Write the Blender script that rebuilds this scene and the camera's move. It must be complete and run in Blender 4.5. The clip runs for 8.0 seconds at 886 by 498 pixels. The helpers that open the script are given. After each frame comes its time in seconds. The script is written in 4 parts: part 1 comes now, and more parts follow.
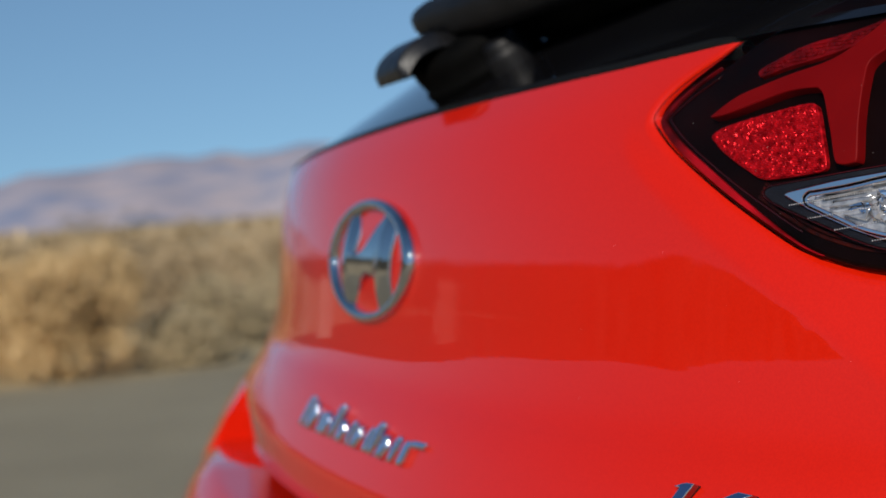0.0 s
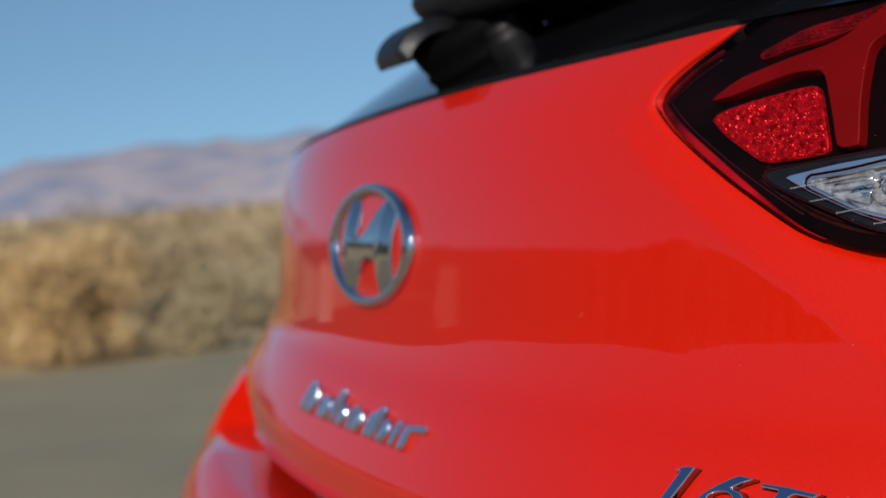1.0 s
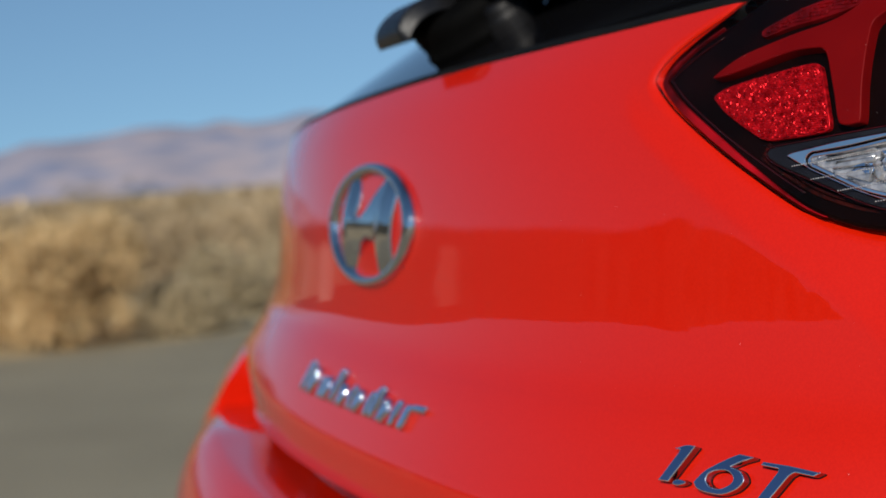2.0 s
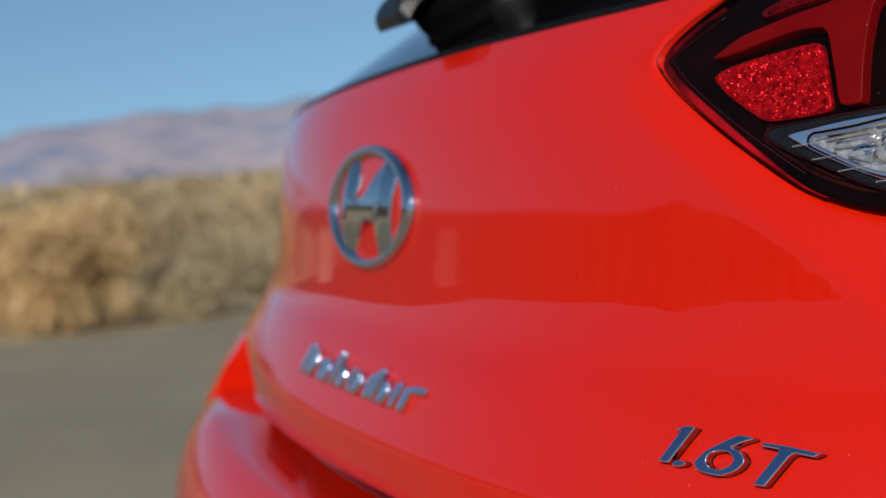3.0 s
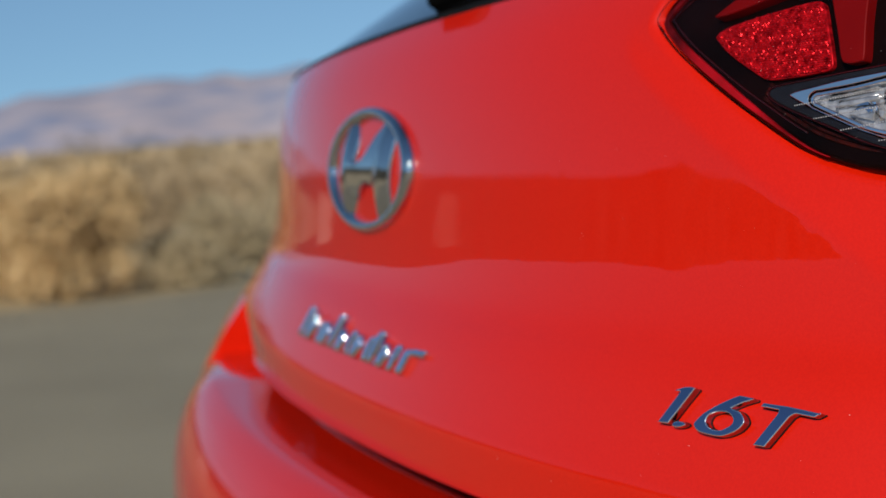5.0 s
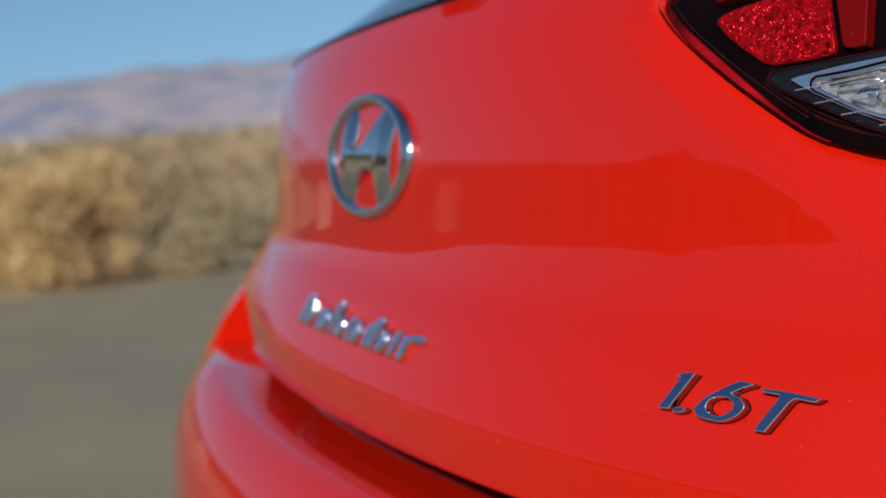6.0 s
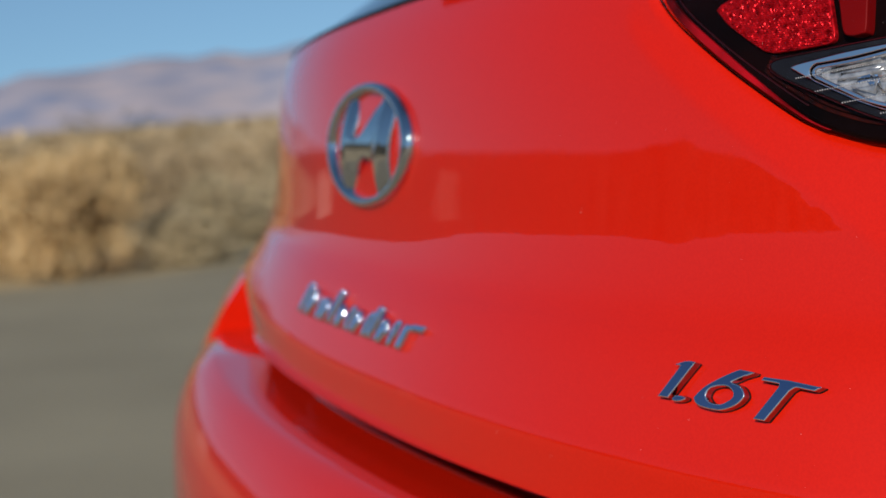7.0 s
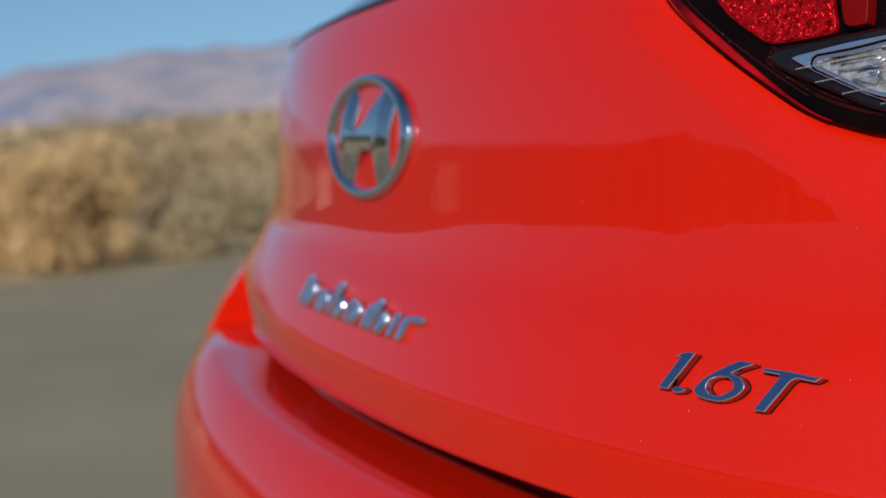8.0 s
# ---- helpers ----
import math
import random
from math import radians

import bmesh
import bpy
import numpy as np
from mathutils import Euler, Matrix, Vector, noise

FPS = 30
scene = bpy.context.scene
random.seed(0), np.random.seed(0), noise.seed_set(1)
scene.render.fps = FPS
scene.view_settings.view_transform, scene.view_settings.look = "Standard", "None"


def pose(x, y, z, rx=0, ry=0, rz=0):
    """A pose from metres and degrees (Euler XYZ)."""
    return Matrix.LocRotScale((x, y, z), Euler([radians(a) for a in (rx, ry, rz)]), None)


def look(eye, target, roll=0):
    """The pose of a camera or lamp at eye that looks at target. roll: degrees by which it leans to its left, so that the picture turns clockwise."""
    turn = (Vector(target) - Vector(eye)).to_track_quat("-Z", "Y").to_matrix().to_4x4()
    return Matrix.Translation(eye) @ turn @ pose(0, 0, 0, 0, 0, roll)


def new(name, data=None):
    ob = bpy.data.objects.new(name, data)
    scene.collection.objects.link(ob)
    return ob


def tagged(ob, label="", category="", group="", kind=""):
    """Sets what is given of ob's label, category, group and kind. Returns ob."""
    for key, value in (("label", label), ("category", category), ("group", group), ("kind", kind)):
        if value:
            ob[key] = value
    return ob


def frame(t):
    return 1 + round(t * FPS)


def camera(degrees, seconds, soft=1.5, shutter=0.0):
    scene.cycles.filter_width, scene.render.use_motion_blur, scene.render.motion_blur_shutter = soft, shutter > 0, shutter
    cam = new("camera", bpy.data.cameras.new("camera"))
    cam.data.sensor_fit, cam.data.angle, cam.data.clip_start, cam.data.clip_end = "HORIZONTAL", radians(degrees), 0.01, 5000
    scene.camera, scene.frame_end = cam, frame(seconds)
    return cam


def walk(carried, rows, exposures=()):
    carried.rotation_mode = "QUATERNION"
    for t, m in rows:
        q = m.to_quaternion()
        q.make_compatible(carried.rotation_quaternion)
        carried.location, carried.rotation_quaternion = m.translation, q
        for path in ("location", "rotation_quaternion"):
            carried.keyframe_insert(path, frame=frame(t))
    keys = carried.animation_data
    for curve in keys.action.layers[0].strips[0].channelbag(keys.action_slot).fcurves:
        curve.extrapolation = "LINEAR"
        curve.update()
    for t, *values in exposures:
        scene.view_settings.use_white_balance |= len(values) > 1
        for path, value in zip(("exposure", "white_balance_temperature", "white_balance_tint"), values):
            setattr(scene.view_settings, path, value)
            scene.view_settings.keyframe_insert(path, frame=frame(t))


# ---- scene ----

# World: x to the car's right, y towards its nose, z up; the tailgate's middle stands at x = 0, y = 0.
cam = camera(32.37, 8.0, soft=1.5)
cam.data.dof.use_dof = True
cam.data.dof.focus_distance = 0.52
cam.data.dof.aperture_fstop = 11.0
EYE, HEADING, TILT, LEAN = (0.8285, -0.2752, 0.9895), 69.0, -1.676, -4.0
# a slow tilt downwards on a tripod head: seconds, metres right, ahead and up, degrees of yaw and pitch
ROWS = [
    (0.0, 0.0, 0.0, 0.0013, 0.004, -0.052),
    (0.5, 0.0, 0.0006, 0.0007, 0.016, -0.250),
    (1.0, 0.0, 0.0014, 0.0002, 0.031, -0.568),
    (1.5, 0.0001, 0.0024, -0.0006, 0.036, -0.913),
    (3.0, 0.0001, 0.0042, -0.0030, 0.032, -1.784),
    (3.5, 0.0002, 0.0049, -0.0036, 0.030, -2.116),
    (4.0, 0.0002, 0.0061, -0.0045, 0.025, -2.445),
    (4.5, 0.0003, 0.0068, -0.0053, 0.025, -2.731),
    (6.0, 0.0005, 0.0087, -0.0071, 0.025, -3.434),
    (6.5, 0.0005, 0.0092, -0.0076, 0.024, -3.622),
    (7.0, 0.0006, 0.0095, -0.0080, 0.022, -3.778),
    (7.5, 0.0006, 0.0099, -0.0084, 0.022, -3.930),
    (8.0, 0.0006, 0.0103, -0.0088, 0.016, -4.035),
]
STAND = pose(*EYE, 0, 0, HEADING) @ pose(0, 0, 0, 90 + TILT) @ pose(0, 0, 0, 0, 0, LEAN)
walk(cam, [(t, STAND @ pose(x, z, -y, pitch, yaw)) for t, x, y, z, yaw, pitch in ROWS],
     exposures=[(0.0, 0.0), (8.0, 0.0)])

# ---- light ----
SUN = Vector((0.68, -0.54, 0.41)).normalized()
world = bpy.data.worlds.new("sky")
scene.world = world
world.use_nodes = True
wn = world.node_tree.nodes
sky = wn.new("ShaderNodeTexSky")
sky.sky_type = "NISHITA"
sky.sun_disc = False
sky.sun_elevation = math.asin(SUN.z)
sky.sun_rotation = math.atan2(SUN.x, SUN.y)
sky.altitude = 2200
sky.dust_density = 0.0
sky.ozone_density = 4.0
tint = wn.new("ShaderNodeHueSaturation")
tint.inputs["Hue"].default_value, tint.inputs["Saturation"].default_value = 0.508, 1.0
aim, lift = wn.new("ShaderNodeTexCoord"), wn.new("ShaderNodeMapping")
lift.inputs["Location"].default_value, lift.inputs["Scale"].default_value = (0, 0, 0.11), (1, 1, 0.72)
world.node_tree.links.new(aim.outputs["Generated"], lift.inputs["Vector"])
world.node_tree.links.new(lift.outputs[0], sky.inputs["Vector"])
world.node_tree.links.new(sky.outputs[0], tint.inputs["Color"])
warm = wn.new("ShaderNodeMix")
warm.data_type, warm.blend_type = "RGBA", "MULTIPLY"
warm.inputs["Factor"].default_value = 1.0
warm.inputs["B"].default_value = (1.015, 1.112, 0.936, 1)
world.node_tree.links.new(tint.outputs[0], warm.inputs["A"])
world.node_tree.links.new(warm.outputs["Result"], wn["Background"].inputs[0])
wn["Background"].inputs[1].default_value = 0.092
sun = new("sun", bpy.data.lights.new("sun", "SUN"))
sun.data.energy, sun.data.angle, sun.data.color = 4.05, radians(0.53), (1.0, 0.93, 0.83)
sun.matrix_world = look(SUN * 50, (0, 0, 0))


# ---- materials ----
def material(name, color, rough=0.5, metal=0.0, coat=0.0, coat_rough=0.02, spec=0.5):
    m = bpy.data.materials.new(name)
    m.use_nodes = True
    b = m.node_tree.nodes["Principled BSDF"]
    b.inputs["Base Color"].default_value = (*color, 1)
    b.inputs["Roughness"].default_value = rough
    b.inputs["Metallic"].default_value = metal
    b.inputs["Coat Weight"].default_value = coat
    b.inputs["Coat Roughness"].default_value = coat_rough
    b.inputs["Specular IOR Level"].default_value = spec
    return m


def mottle(m, low, high, scale, detail=6.0, rough=None, bump=0.0, bump_scale=None, island=0.0, fine=None):
    """Vary a material's colour between two tones with noise, with optional roughness range, relief and island variation."""
    nt = m.node_tree
    n, l = nt.nodes, nt.links
    b = n["Principled BSDF"]
    co = n.new("ShaderNodeTexCoord")
    no = n.new("ShaderNodeTexNoise")
    no.inputs["Scale"].default_value, no.inputs["Detail"].default_value = scale, detail
    l.new(co.outputs["Object"], no.inputs["Vector"])
    ramp = n.new("ShaderNodeValToRGB")
    ramp.color_ramp.elements[0].position, ramp.color_ramp.elements[1].position = 0.3, 0.7
    ramp.color_ramp.elements[0].color, ramp.color_ramp.elements[1].color = (*low, 1), (*high, 1)
    source = no.outputs["Fac"]
    if island or fine:
        add = n.new("ShaderNodeMath")
        add.operation = "MULTIPLY_ADD"
        if island:
            geo = n.new("ShaderNodeNewGeometry")
            l.new(geo.outputs["Random Per Island"], add.inputs[0])
            add.inputs[1].default_value = island
        else:
            no3 = n.new("ShaderNodeTexNoise")
            no3.inputs["Scale"].default_value, no3.inputs["Detail"].default_value = fine[0], 4
            l.new(co.outputs["Object"], no3.inputs["Vector"])
            l.new(no3.outputs["Fac"], add.inputs[0])
            add.inputs[1].default_value = fine[1]
        sub = n.new("ShaderNodeMath")
        sub.operation = "SUBTRACT"
        l.new(no.outputs["Fac"], sub.inputs[0])
        sub.inputs[1].default_value = (island or fine[1]) / 2
        l.new(sub.outputs[0], add.inputs[2])
        source = add.outputs[0]
    l.new(source, ramp.inputs[0])
    l.new(ramp.outputs[0], b.inputs["Base Color"])
    if rough:
        mr = n.new("ShaderNodeMapRange")
        mr.inputs["To Min"].default_value, mr.inputs["To Max"].default_value = rough
        l.new(no.outputs["Fac"], mr.inputs[0])
        l.new(mr.outputs[0], b.inputs["Roughness"])
    if bump:
        no2 = n.new("ShaderNodeTexNoise")
        no2.inputs["Scale"].default_value, no2.inputs["Detail"].default_value = bump_scale or scale * 6, 5
        l.new(co.outputs["Object"], no2.inputs["Vector"])
        bp = n.new("ShaderNodeBump")
        bp.inputs["Strength"].default_value, bp.inputs["Distance"].default_value = bump, 0.01
        l.new(no2.outputs["Fac"], bp.inputs["Height"])
        l.new(bp.outputs[0], b.inputs["Normal"])
    return m


def car_paint():
    m = material("orange_red_paint", (0.62, 0.010, 0.0015), 0.45, 0.0, 1.0, 0.02, 0.06)
    mottle(m, (0.56, 0.0085, 0.0008), (0.61, 0.0110, 0.0012), 900, 2)
    n, l = m.node_tree.nodes, m.node_tree.links
    b = n["Principled BSDF"]
    b.inputs["Coat IOR"].default_value = 1.41
    peel = n.new("ShaderNodeTexNoise")
    peel.inputs["Scale"].default_value, peel.inputs["Detail"].default_value = 160, 1
    co = n.new("ShaderNodeTexCoord")
    l.new(co.outputs["Object"], peel.inputs["Vector"])
    bp = n.new("ShaderNodeBump")
    bp.inputs["Strength"].default_value, bp.inputs["Distance"].default_value = 0.03, 0.001
    l.new(peel.outputs["Fac"], bp.inputs["Height"])
    l.new(bp.outputs[0], b.inputs["Coat Normal"])
    return m


def clear_lens():
    m = bpy.data.materials.new("clear_lens")
    m.use_nodes = True
    n, l = m.node_tree.nodes, m.node_tree.links
    n.remove(n["Principled BSDF"])
    tr, gl, mx, fr = (n.new("ShaderNodeBsdf" + k) if k in ("Transparent", "Glossy") else n.new("ShaderNode" + k) for k in ("Transparent", "Glossy", "MixShader", "Fresnel"))
    tr.inputs[0].default_value = (0.96, 0.93, 0.93, 1)
    gl.inputs["Roughness"].default_value = 0.02
    fr.inputs[0].default_value = 1.11
    l.new(fr.outputs[0], mx.inputs[0])
    l.new(tr.outputs[0], mx.inputs[1])
    l.new(gl.outputs[0], mx.inputs[2])
    l.new(mx.outputs[0], n["Material Output"].inputs[0])
    return m


def leafy(m, share=0.2):
    """Let light through thin dry leaves."""
    n, l = m.node_tree.nodes, m.node_tree.links
    b = n["Principled BSDF"]
    tr, mx = n.new("ShaderNodeBsdfTranslucent"), n.new("ShaderNodeMixShader")
    l.new(b.inputs["Base Color"].links[0].from_socket, tr.inputs["Color"])
    mx.inputs[0].default_value = share
    l.new(b.outputs[0], mx.inputs[1])
    l.new(tr.outputs[0], mx.inputs[2])
    l.new(mx.outputs[0], n["Material Output"].inputs[0])
    return m


PAINT = car_paint()
CHROME = mottle(material("chrome", (0.68, 0.69, 0.7), 0.05, 1.0), (0.56, 0.57, 0.59), (0.66, 0.67, 0.69), 60, rough=(0.03, 0.07))
DARK_CHROME = mottle(material("dark_chrome", (0.5, 0.51, 0.52), 0.05, 1.0), (0.31, 0.35, 0.51), (0.37, 0.41, 0.59), 60, rough=(0.05, 0.09))
BRIGHT_CHROME = mottle(material("bright_chrome", (0.9, 0.91, 0.93), 0.05, 1.0), (0.86, 0.88, 0.92), (0.95, 0.96, 0.98), 60, rough=(0.03, 0.07))
# Lighter than the badge's face: its edge highlights are put into the colour.
HIGHLIGHT_CHROME = mottle(material("highlight_edge_chrome", (0.9, 0.91, 0.93), 0.3, 1.0), (0.84, 0.86, 0.90), (0.95, 0.96, 0.98), 60, rough=(0.18, 0.28))
FACET_CHROME = mottle(material("faceted_chrome", (0.68, 0.69, 0.7), 0.15, 1.0), (0.56, 0.57, 0.59), (0.66, 0.67, 0.69), 60, rough=(0.14, 0.2))
NAME_CHROME = mottle(material("bluish_chrome", (0.8, 0.8, 0.92), 0.05, 1.0), (0.76, 0.75, 0.90), (0.84, 0.83, 0.97), 60, rough=(0.08, 0.13))
BLACK_PLASTIC = mottle(material("black_plastic", (0.006, 0.006, 0.007), 0.35), (0.004, 0.004, 0.005), (0.009, 0.009, 0.01), 80, rough=(0.27, 0.4), bump=0.15, bump_scale=900)
FOOT_BLACK = mottle(material("foot_black", (0.002, 0.002, 0.002), 0.7, spec=0.04), (0.0012, 0.0012, 0.0012), (0.0025, 0.0025, 0.0025), 50)
MATTE_BLACK = mottle(material("matte_black_plastic", (0.005, 0.005, 0.006), 0.45, spec=0.25), (0.004, 0.004, 0.005), (0.008, 0.008, 0.009), 70, rough=(0.4, 0.6), bump=0.1, bump_scale=900)
RUBBER = mottle(material("rubber", (0.006, 0.006, 0.006), 0.6, spec=0.12), (0.004, 0.004, 0.004), (0.009, 0.009, 0.008), 50)
GLASS = mottle(material("tinted_glass", (0.004, 0.004, 0.005), 0.02, 0.0, 0.0, spec=0.28), (0.003, 0.003, 0.004), (0.006, 0.006, 0.007), 3)
LAMP_BLACK = mottle(material("lamp_housing_black", (0.005, 0.004, 0.005), 0.4, 0.0, 0.0, spec=0.05), (0.0015, 0.001, 0.001), (0.007, 0.002, 0.002), 40)
LAMP_RED = mottle(material("lamp_red", (0.2, 0.003, 0.003), 0.45, 0.0, 0.0, spec=0.06), (0.125, 0.0015, 0.0025), (0.17, 0.003, 0.0035), 30)
REFLECTOR_RED = mottle(material("reflector_red", (0.35, 0.004, 0.008), 0.2, 0.35, 0.0, 0.25, spec=0.06), (0.16, 0.001, 0.003), (0.62, 0.008, 0.016), 420, 6, rough=(0.2, 0.42))
REVERSE_CLEAR = mottle(material("reverse_lamp_reflector", (0.4, 0.41, 0.43), 0.15, 0.6), (0.26, 0.275, 0.295), (0.62, 0.635, 0.65), 300, 3, rough=(0.08, 0.28))
BEAD = mottle(material("clear_bead", (0.3, 0.3, 0.31), 0.2, 0.0, 1.0), (0.16, 0.16, 0.17), (0.42, 0.42, 0.43), 900)
DUST = mottle(material("pale_dust", (0.7, 0.66, 0.6), 0.8), (0.55, 0.5, 0.45), (0.85, 0.82, 0.78), 500)
LENS = clear_lens()
ASPHALT = mottle(material("asphalt", (0.17, 0.16, 0.14), 0.9), (0.240, 0.207, 0.136), (0.325, 0.282, 0.187), 0.6, 8, bump=0.5, bump_scale=220, fine=(180, 0.5))
DIRT = mottle(material("dry_ground", (0.28, 0.2, 0.11), 0.95), (0.32, 0.25, 0.135), (0.51, 0.40, 0.225), 0.35, 10, bump=0.6, bump_scale=8)
# Distance haze is mixed into the rock's base colours.
HAZED_ROCK = mottle(material("hazed_mountain_rock", (0.36, 0.33, 0.37), 0.95), (0.20, 0.25, 0.38), (0.56, 0.455, 0.44), 0.011, 9)
BRUSH = leafy(mottle(material("dry_brush", (0.36, 0.25, 0.09), 0.8), (0.43, 0.285, 0.125), (0.80, 0.58, 0.30), 3.0, 4, island=0.8))
SAGE = leafy(mottle(material("sage", (0.2, 0.17, 0.09), 0.8), (0.33, 0.27, 0.16), (0.62, 0.50, 0.31), 2.0, 4, island=0.8))
RIDGE_SCRUB = mottle(material("ridge_scrub", (0.15, 0.12, 0.07), 0.9), (0.046, 0.041, 0.025), (0.105, 0.088, 0.054), 2.0, 4, island=0.8)
FAR_BRUSH = leafy(mottle(material("far_brush", (0.3, 0.23, 0.12), 0.8), (0.31, 0.225, 0.12), (0.55, 0.42, 0.26), 3.0, 4, island=0.6))
JUNIPER = mottle(material("far_juniper", (0.1, 0.1, 0.06), 0.85), (0.06, 0.062, 0.035), (0.14, 0.13, 0.08), 2.0, 4, island=0.8)
BARK = mottle(material("bark", (0.14, 0.1, 0.07), 0.9), (0.09, 0.065, 0.045), (0.2, 0.15, 0.1), 12, 5, bump=0.5)
STUCCO = mottle(material("pale_stucco", (0.6, 0.55, 0.48), 0.9), (0.28, 0.25, 0.2), (0.46, 0.41, 0.34), 1.5, 6)
TYRE = mottle(material("tyre_rubber", (0.02, 0.02, 0.02), 0.8), (0.015, 0.015, 0.015), (0.03, 0.029, 0.028), 30)


# ---- mesh helpers ----
def empty(name, place=(0, 0, 0)):
    ob = new(name)
    ob.location = place
    ob.empty_display_size = 0.1
    return ob


def mesh_object(name, me, mat, parent=None, label="", smooth=True):
    ob = new(name, me)
    me.materials.append(mat)
    if smooth:
        for p in me.polygons:
            p.use_smooth = True
    if parent:
        ob.parent = parent
    if label:
        tagged(ob, label)
    return ob


def part(name, bm, mat, parent=None, label="", smooth=True):
    me = bpy.data.meshes.new(name)
    bm.to_mesh(me)
    bm.free()
    return mesh_object(name, me, mat, parent, label, smooth)


def from_lists(name, verts, faces, mat, parent=None, label="", smooth=True):
    me = bpy.data.meshes.new(name)
    me.from_pydata(verts, [], faces)
    me.update()
    return mesh_object(name, me, mat, parent, label, smooth)


def spline(points, steps=8, closed=True):
    """A smooth Catmull-Rom curve through a few points (any dimension)."""
    pts = [np.array(p, float) for p in points]
    n, out = len(pts), []
    for i in range(n if closed else n - 1):
        if closed:
            a, b, c, d = (pts[(i + k) % n] for k in (-1, 0, 1, 2))
        else:
            a, b, c, d = (pts[min(max(i + k, 0), n - 1)] for k in (-1, 0, 1, 2))
        for s in range(steps):
            t = s / steps
            out.append(0.5 * (2 * b + (c - a) * t + (2 * a - 5 * b + 4 * c - d) * t * t + (3 * b - a - 3 * c + d) * t ** 3))
    if not closed:
        out.append(pts[-1])
    return out


def inset(loop, d):
    """A closed 2D loop moved by d to its inside (loop runs counter-clockwise)."""
    n, out = len(loop), []
    for i in range(n):
        t = loop[(i + 1) % n] - loop[i - 1]
        t = t / (np.hypot(*t) + 1e-9)
        out.append(loop[i] + d * np.array((-t[1], t[0])))
    return out


def grid_mesh(rows):
    """Verts and quads of rows of points."""
    w = len(rows[0])
    verts = [tuple(p) for r in rows for p in r]
    faces = [(i * w + j, i * w + j + 1, (i + 1) * w + j + 1, (i + 1) * w + j) for i in range(len(rows) - 1) for j in range(w - 1)]
    return verts, faces


# ---- the car's rear surface ----
# slope of the tailgate against the upright, in degrees, at heights from the lip to the window
SLOPES = ((0.800, -0.5), (0.816, -0.5), (0.836, 0), (0.8395, 3), (0.8412, 11), (0.843, 18), (0.846, 22), (0.855, 22), (0.87, 24), (0.880, 31), (0.887, 40), (0.892, 33), (0.897, 20), (0.903, 15), (0.909, 12.3), (0.9167, 10.2), (0.922, 8.2), (0.928, 5.8), (0.934, 4.3), (0.943, 4.5), (0.96, 6.5), (0.98, 9), (1.0, 14), (1.02, 24), (1.035, 34), (1.06, 40), (1.13, 42))
ZS = np.linspace(0.80, 1.13, 661)
_t = np.tan(np.radians(np.interp(ZS, [s[0] for s in SLOPES], [s[1] for s in SLOPES])))
GY = np.concatenate([[0], np.cumsum((_t[1:] + _t[:-1]) / 2 * np.diff(ZS))])
GY -= np.interp(0.96, ZS, GY)


# the same on the side away from the lamp
FAR_SLOPES = ((0.800, -0.5), (0.816, -0.5), (0.836, 0), (0.8395, 3), (0.8412, 11), (0.843, 18), (0.846, 22), (0.855, 22), (0.87, 23), (0.880, 29), (0.887, 39), (0.892, 33), (0.897, 20), (0.903, 14.3), (0.908, 11), (0.913, 9), (0.919, 7.3), (0.926, 6), (0.934, 5.0), (0.943, 4.8), (0.96, 6.5), (0.98, 9), (1.0, 14), (1.02, 24), (1.035, 34), (1.06, 40), (1.13, 42))
_t = np.tan(np.radians(np.interp(ZS, [s[0] for s in FAR_SLOPES], [s[1] for s in FAR_SLOPES])))
GY3 = np.concatenate([[0], np.cumsum((_t[1:] + _t[:-1]) / 2 * np.diff(ZS))])
GY3 -= np.interp(0.96, ZS, GY3)


# the same nearer the corners, where the fold under the emblem runs out
CORNER_SLOPES = ((0.800, 0), (0.816, 0), (0.834, 1), (0.840, 6), (0.847, 15), (0.855, 17), (0.87, 19), (0.90, 16), (0.937, 10.5), (0.96, 8), (0.98, 9), (1.0, 14), (1.02, 24), (1.035, 34), (1.06, 40), (1.13, 42))
_t = np.tan(np.radians(np.interp(ZS, [s[0] for s in CORNER_SLOPES], [s[1] for s in CORNER_SLOPES])))
GY2 = np.concatenate([[0], np.cumsum((_t[1:] + _t[:-1]) / 2 * np.diff(ZS))])
GY2 -= np.interp(0.96, ZS, GY2)


def smooth(a, b, x):
    u = min(1.0, max(0.0, (x - a) / (b - a)))
    return u * u * (3 - 2 * u)


def plan(x):
    if x < -0.08:
        u = -0.08 - x
        return 0.00131 + 0.0335 * u + 0.395 * u * u
    return 0.20 * x * x + 0.75 * x ** 4


def tail(x, z):
    """How far forward the tailgate's skin lies at x, z; the fold and the lip rise towards the corners."""
    q = z - 0.0225 * min(x * x, 0.25) * smooth(0.85, 0.885, z) * (1 - smooth(0.95, 1.045, z)) - 0.11 * min(0.0, max(x, -0.45) - 0.05) ** 2 * (1 - smooth(0.855, 0.885, z))
    c = smooth(0.38, 0.48, abs(x))
    d = smooth(0.0, 0.18, x)
    return float((1 - c) * (d * np.interp(q, ZS, GY) + (1 - d) * np.interp(q, ZS, GY3)) + c * np.interp(q, ZS, GY2)) + plan(x)


def skin_normal(x, z, f=tail, h=0.002):
    n = Vector(((f(x + h, z) - f(x - h, z)) / (2 * h), -1, (f(x, z + h) - f(x, z - h)) / (2 * h)))
    return n.normalized()


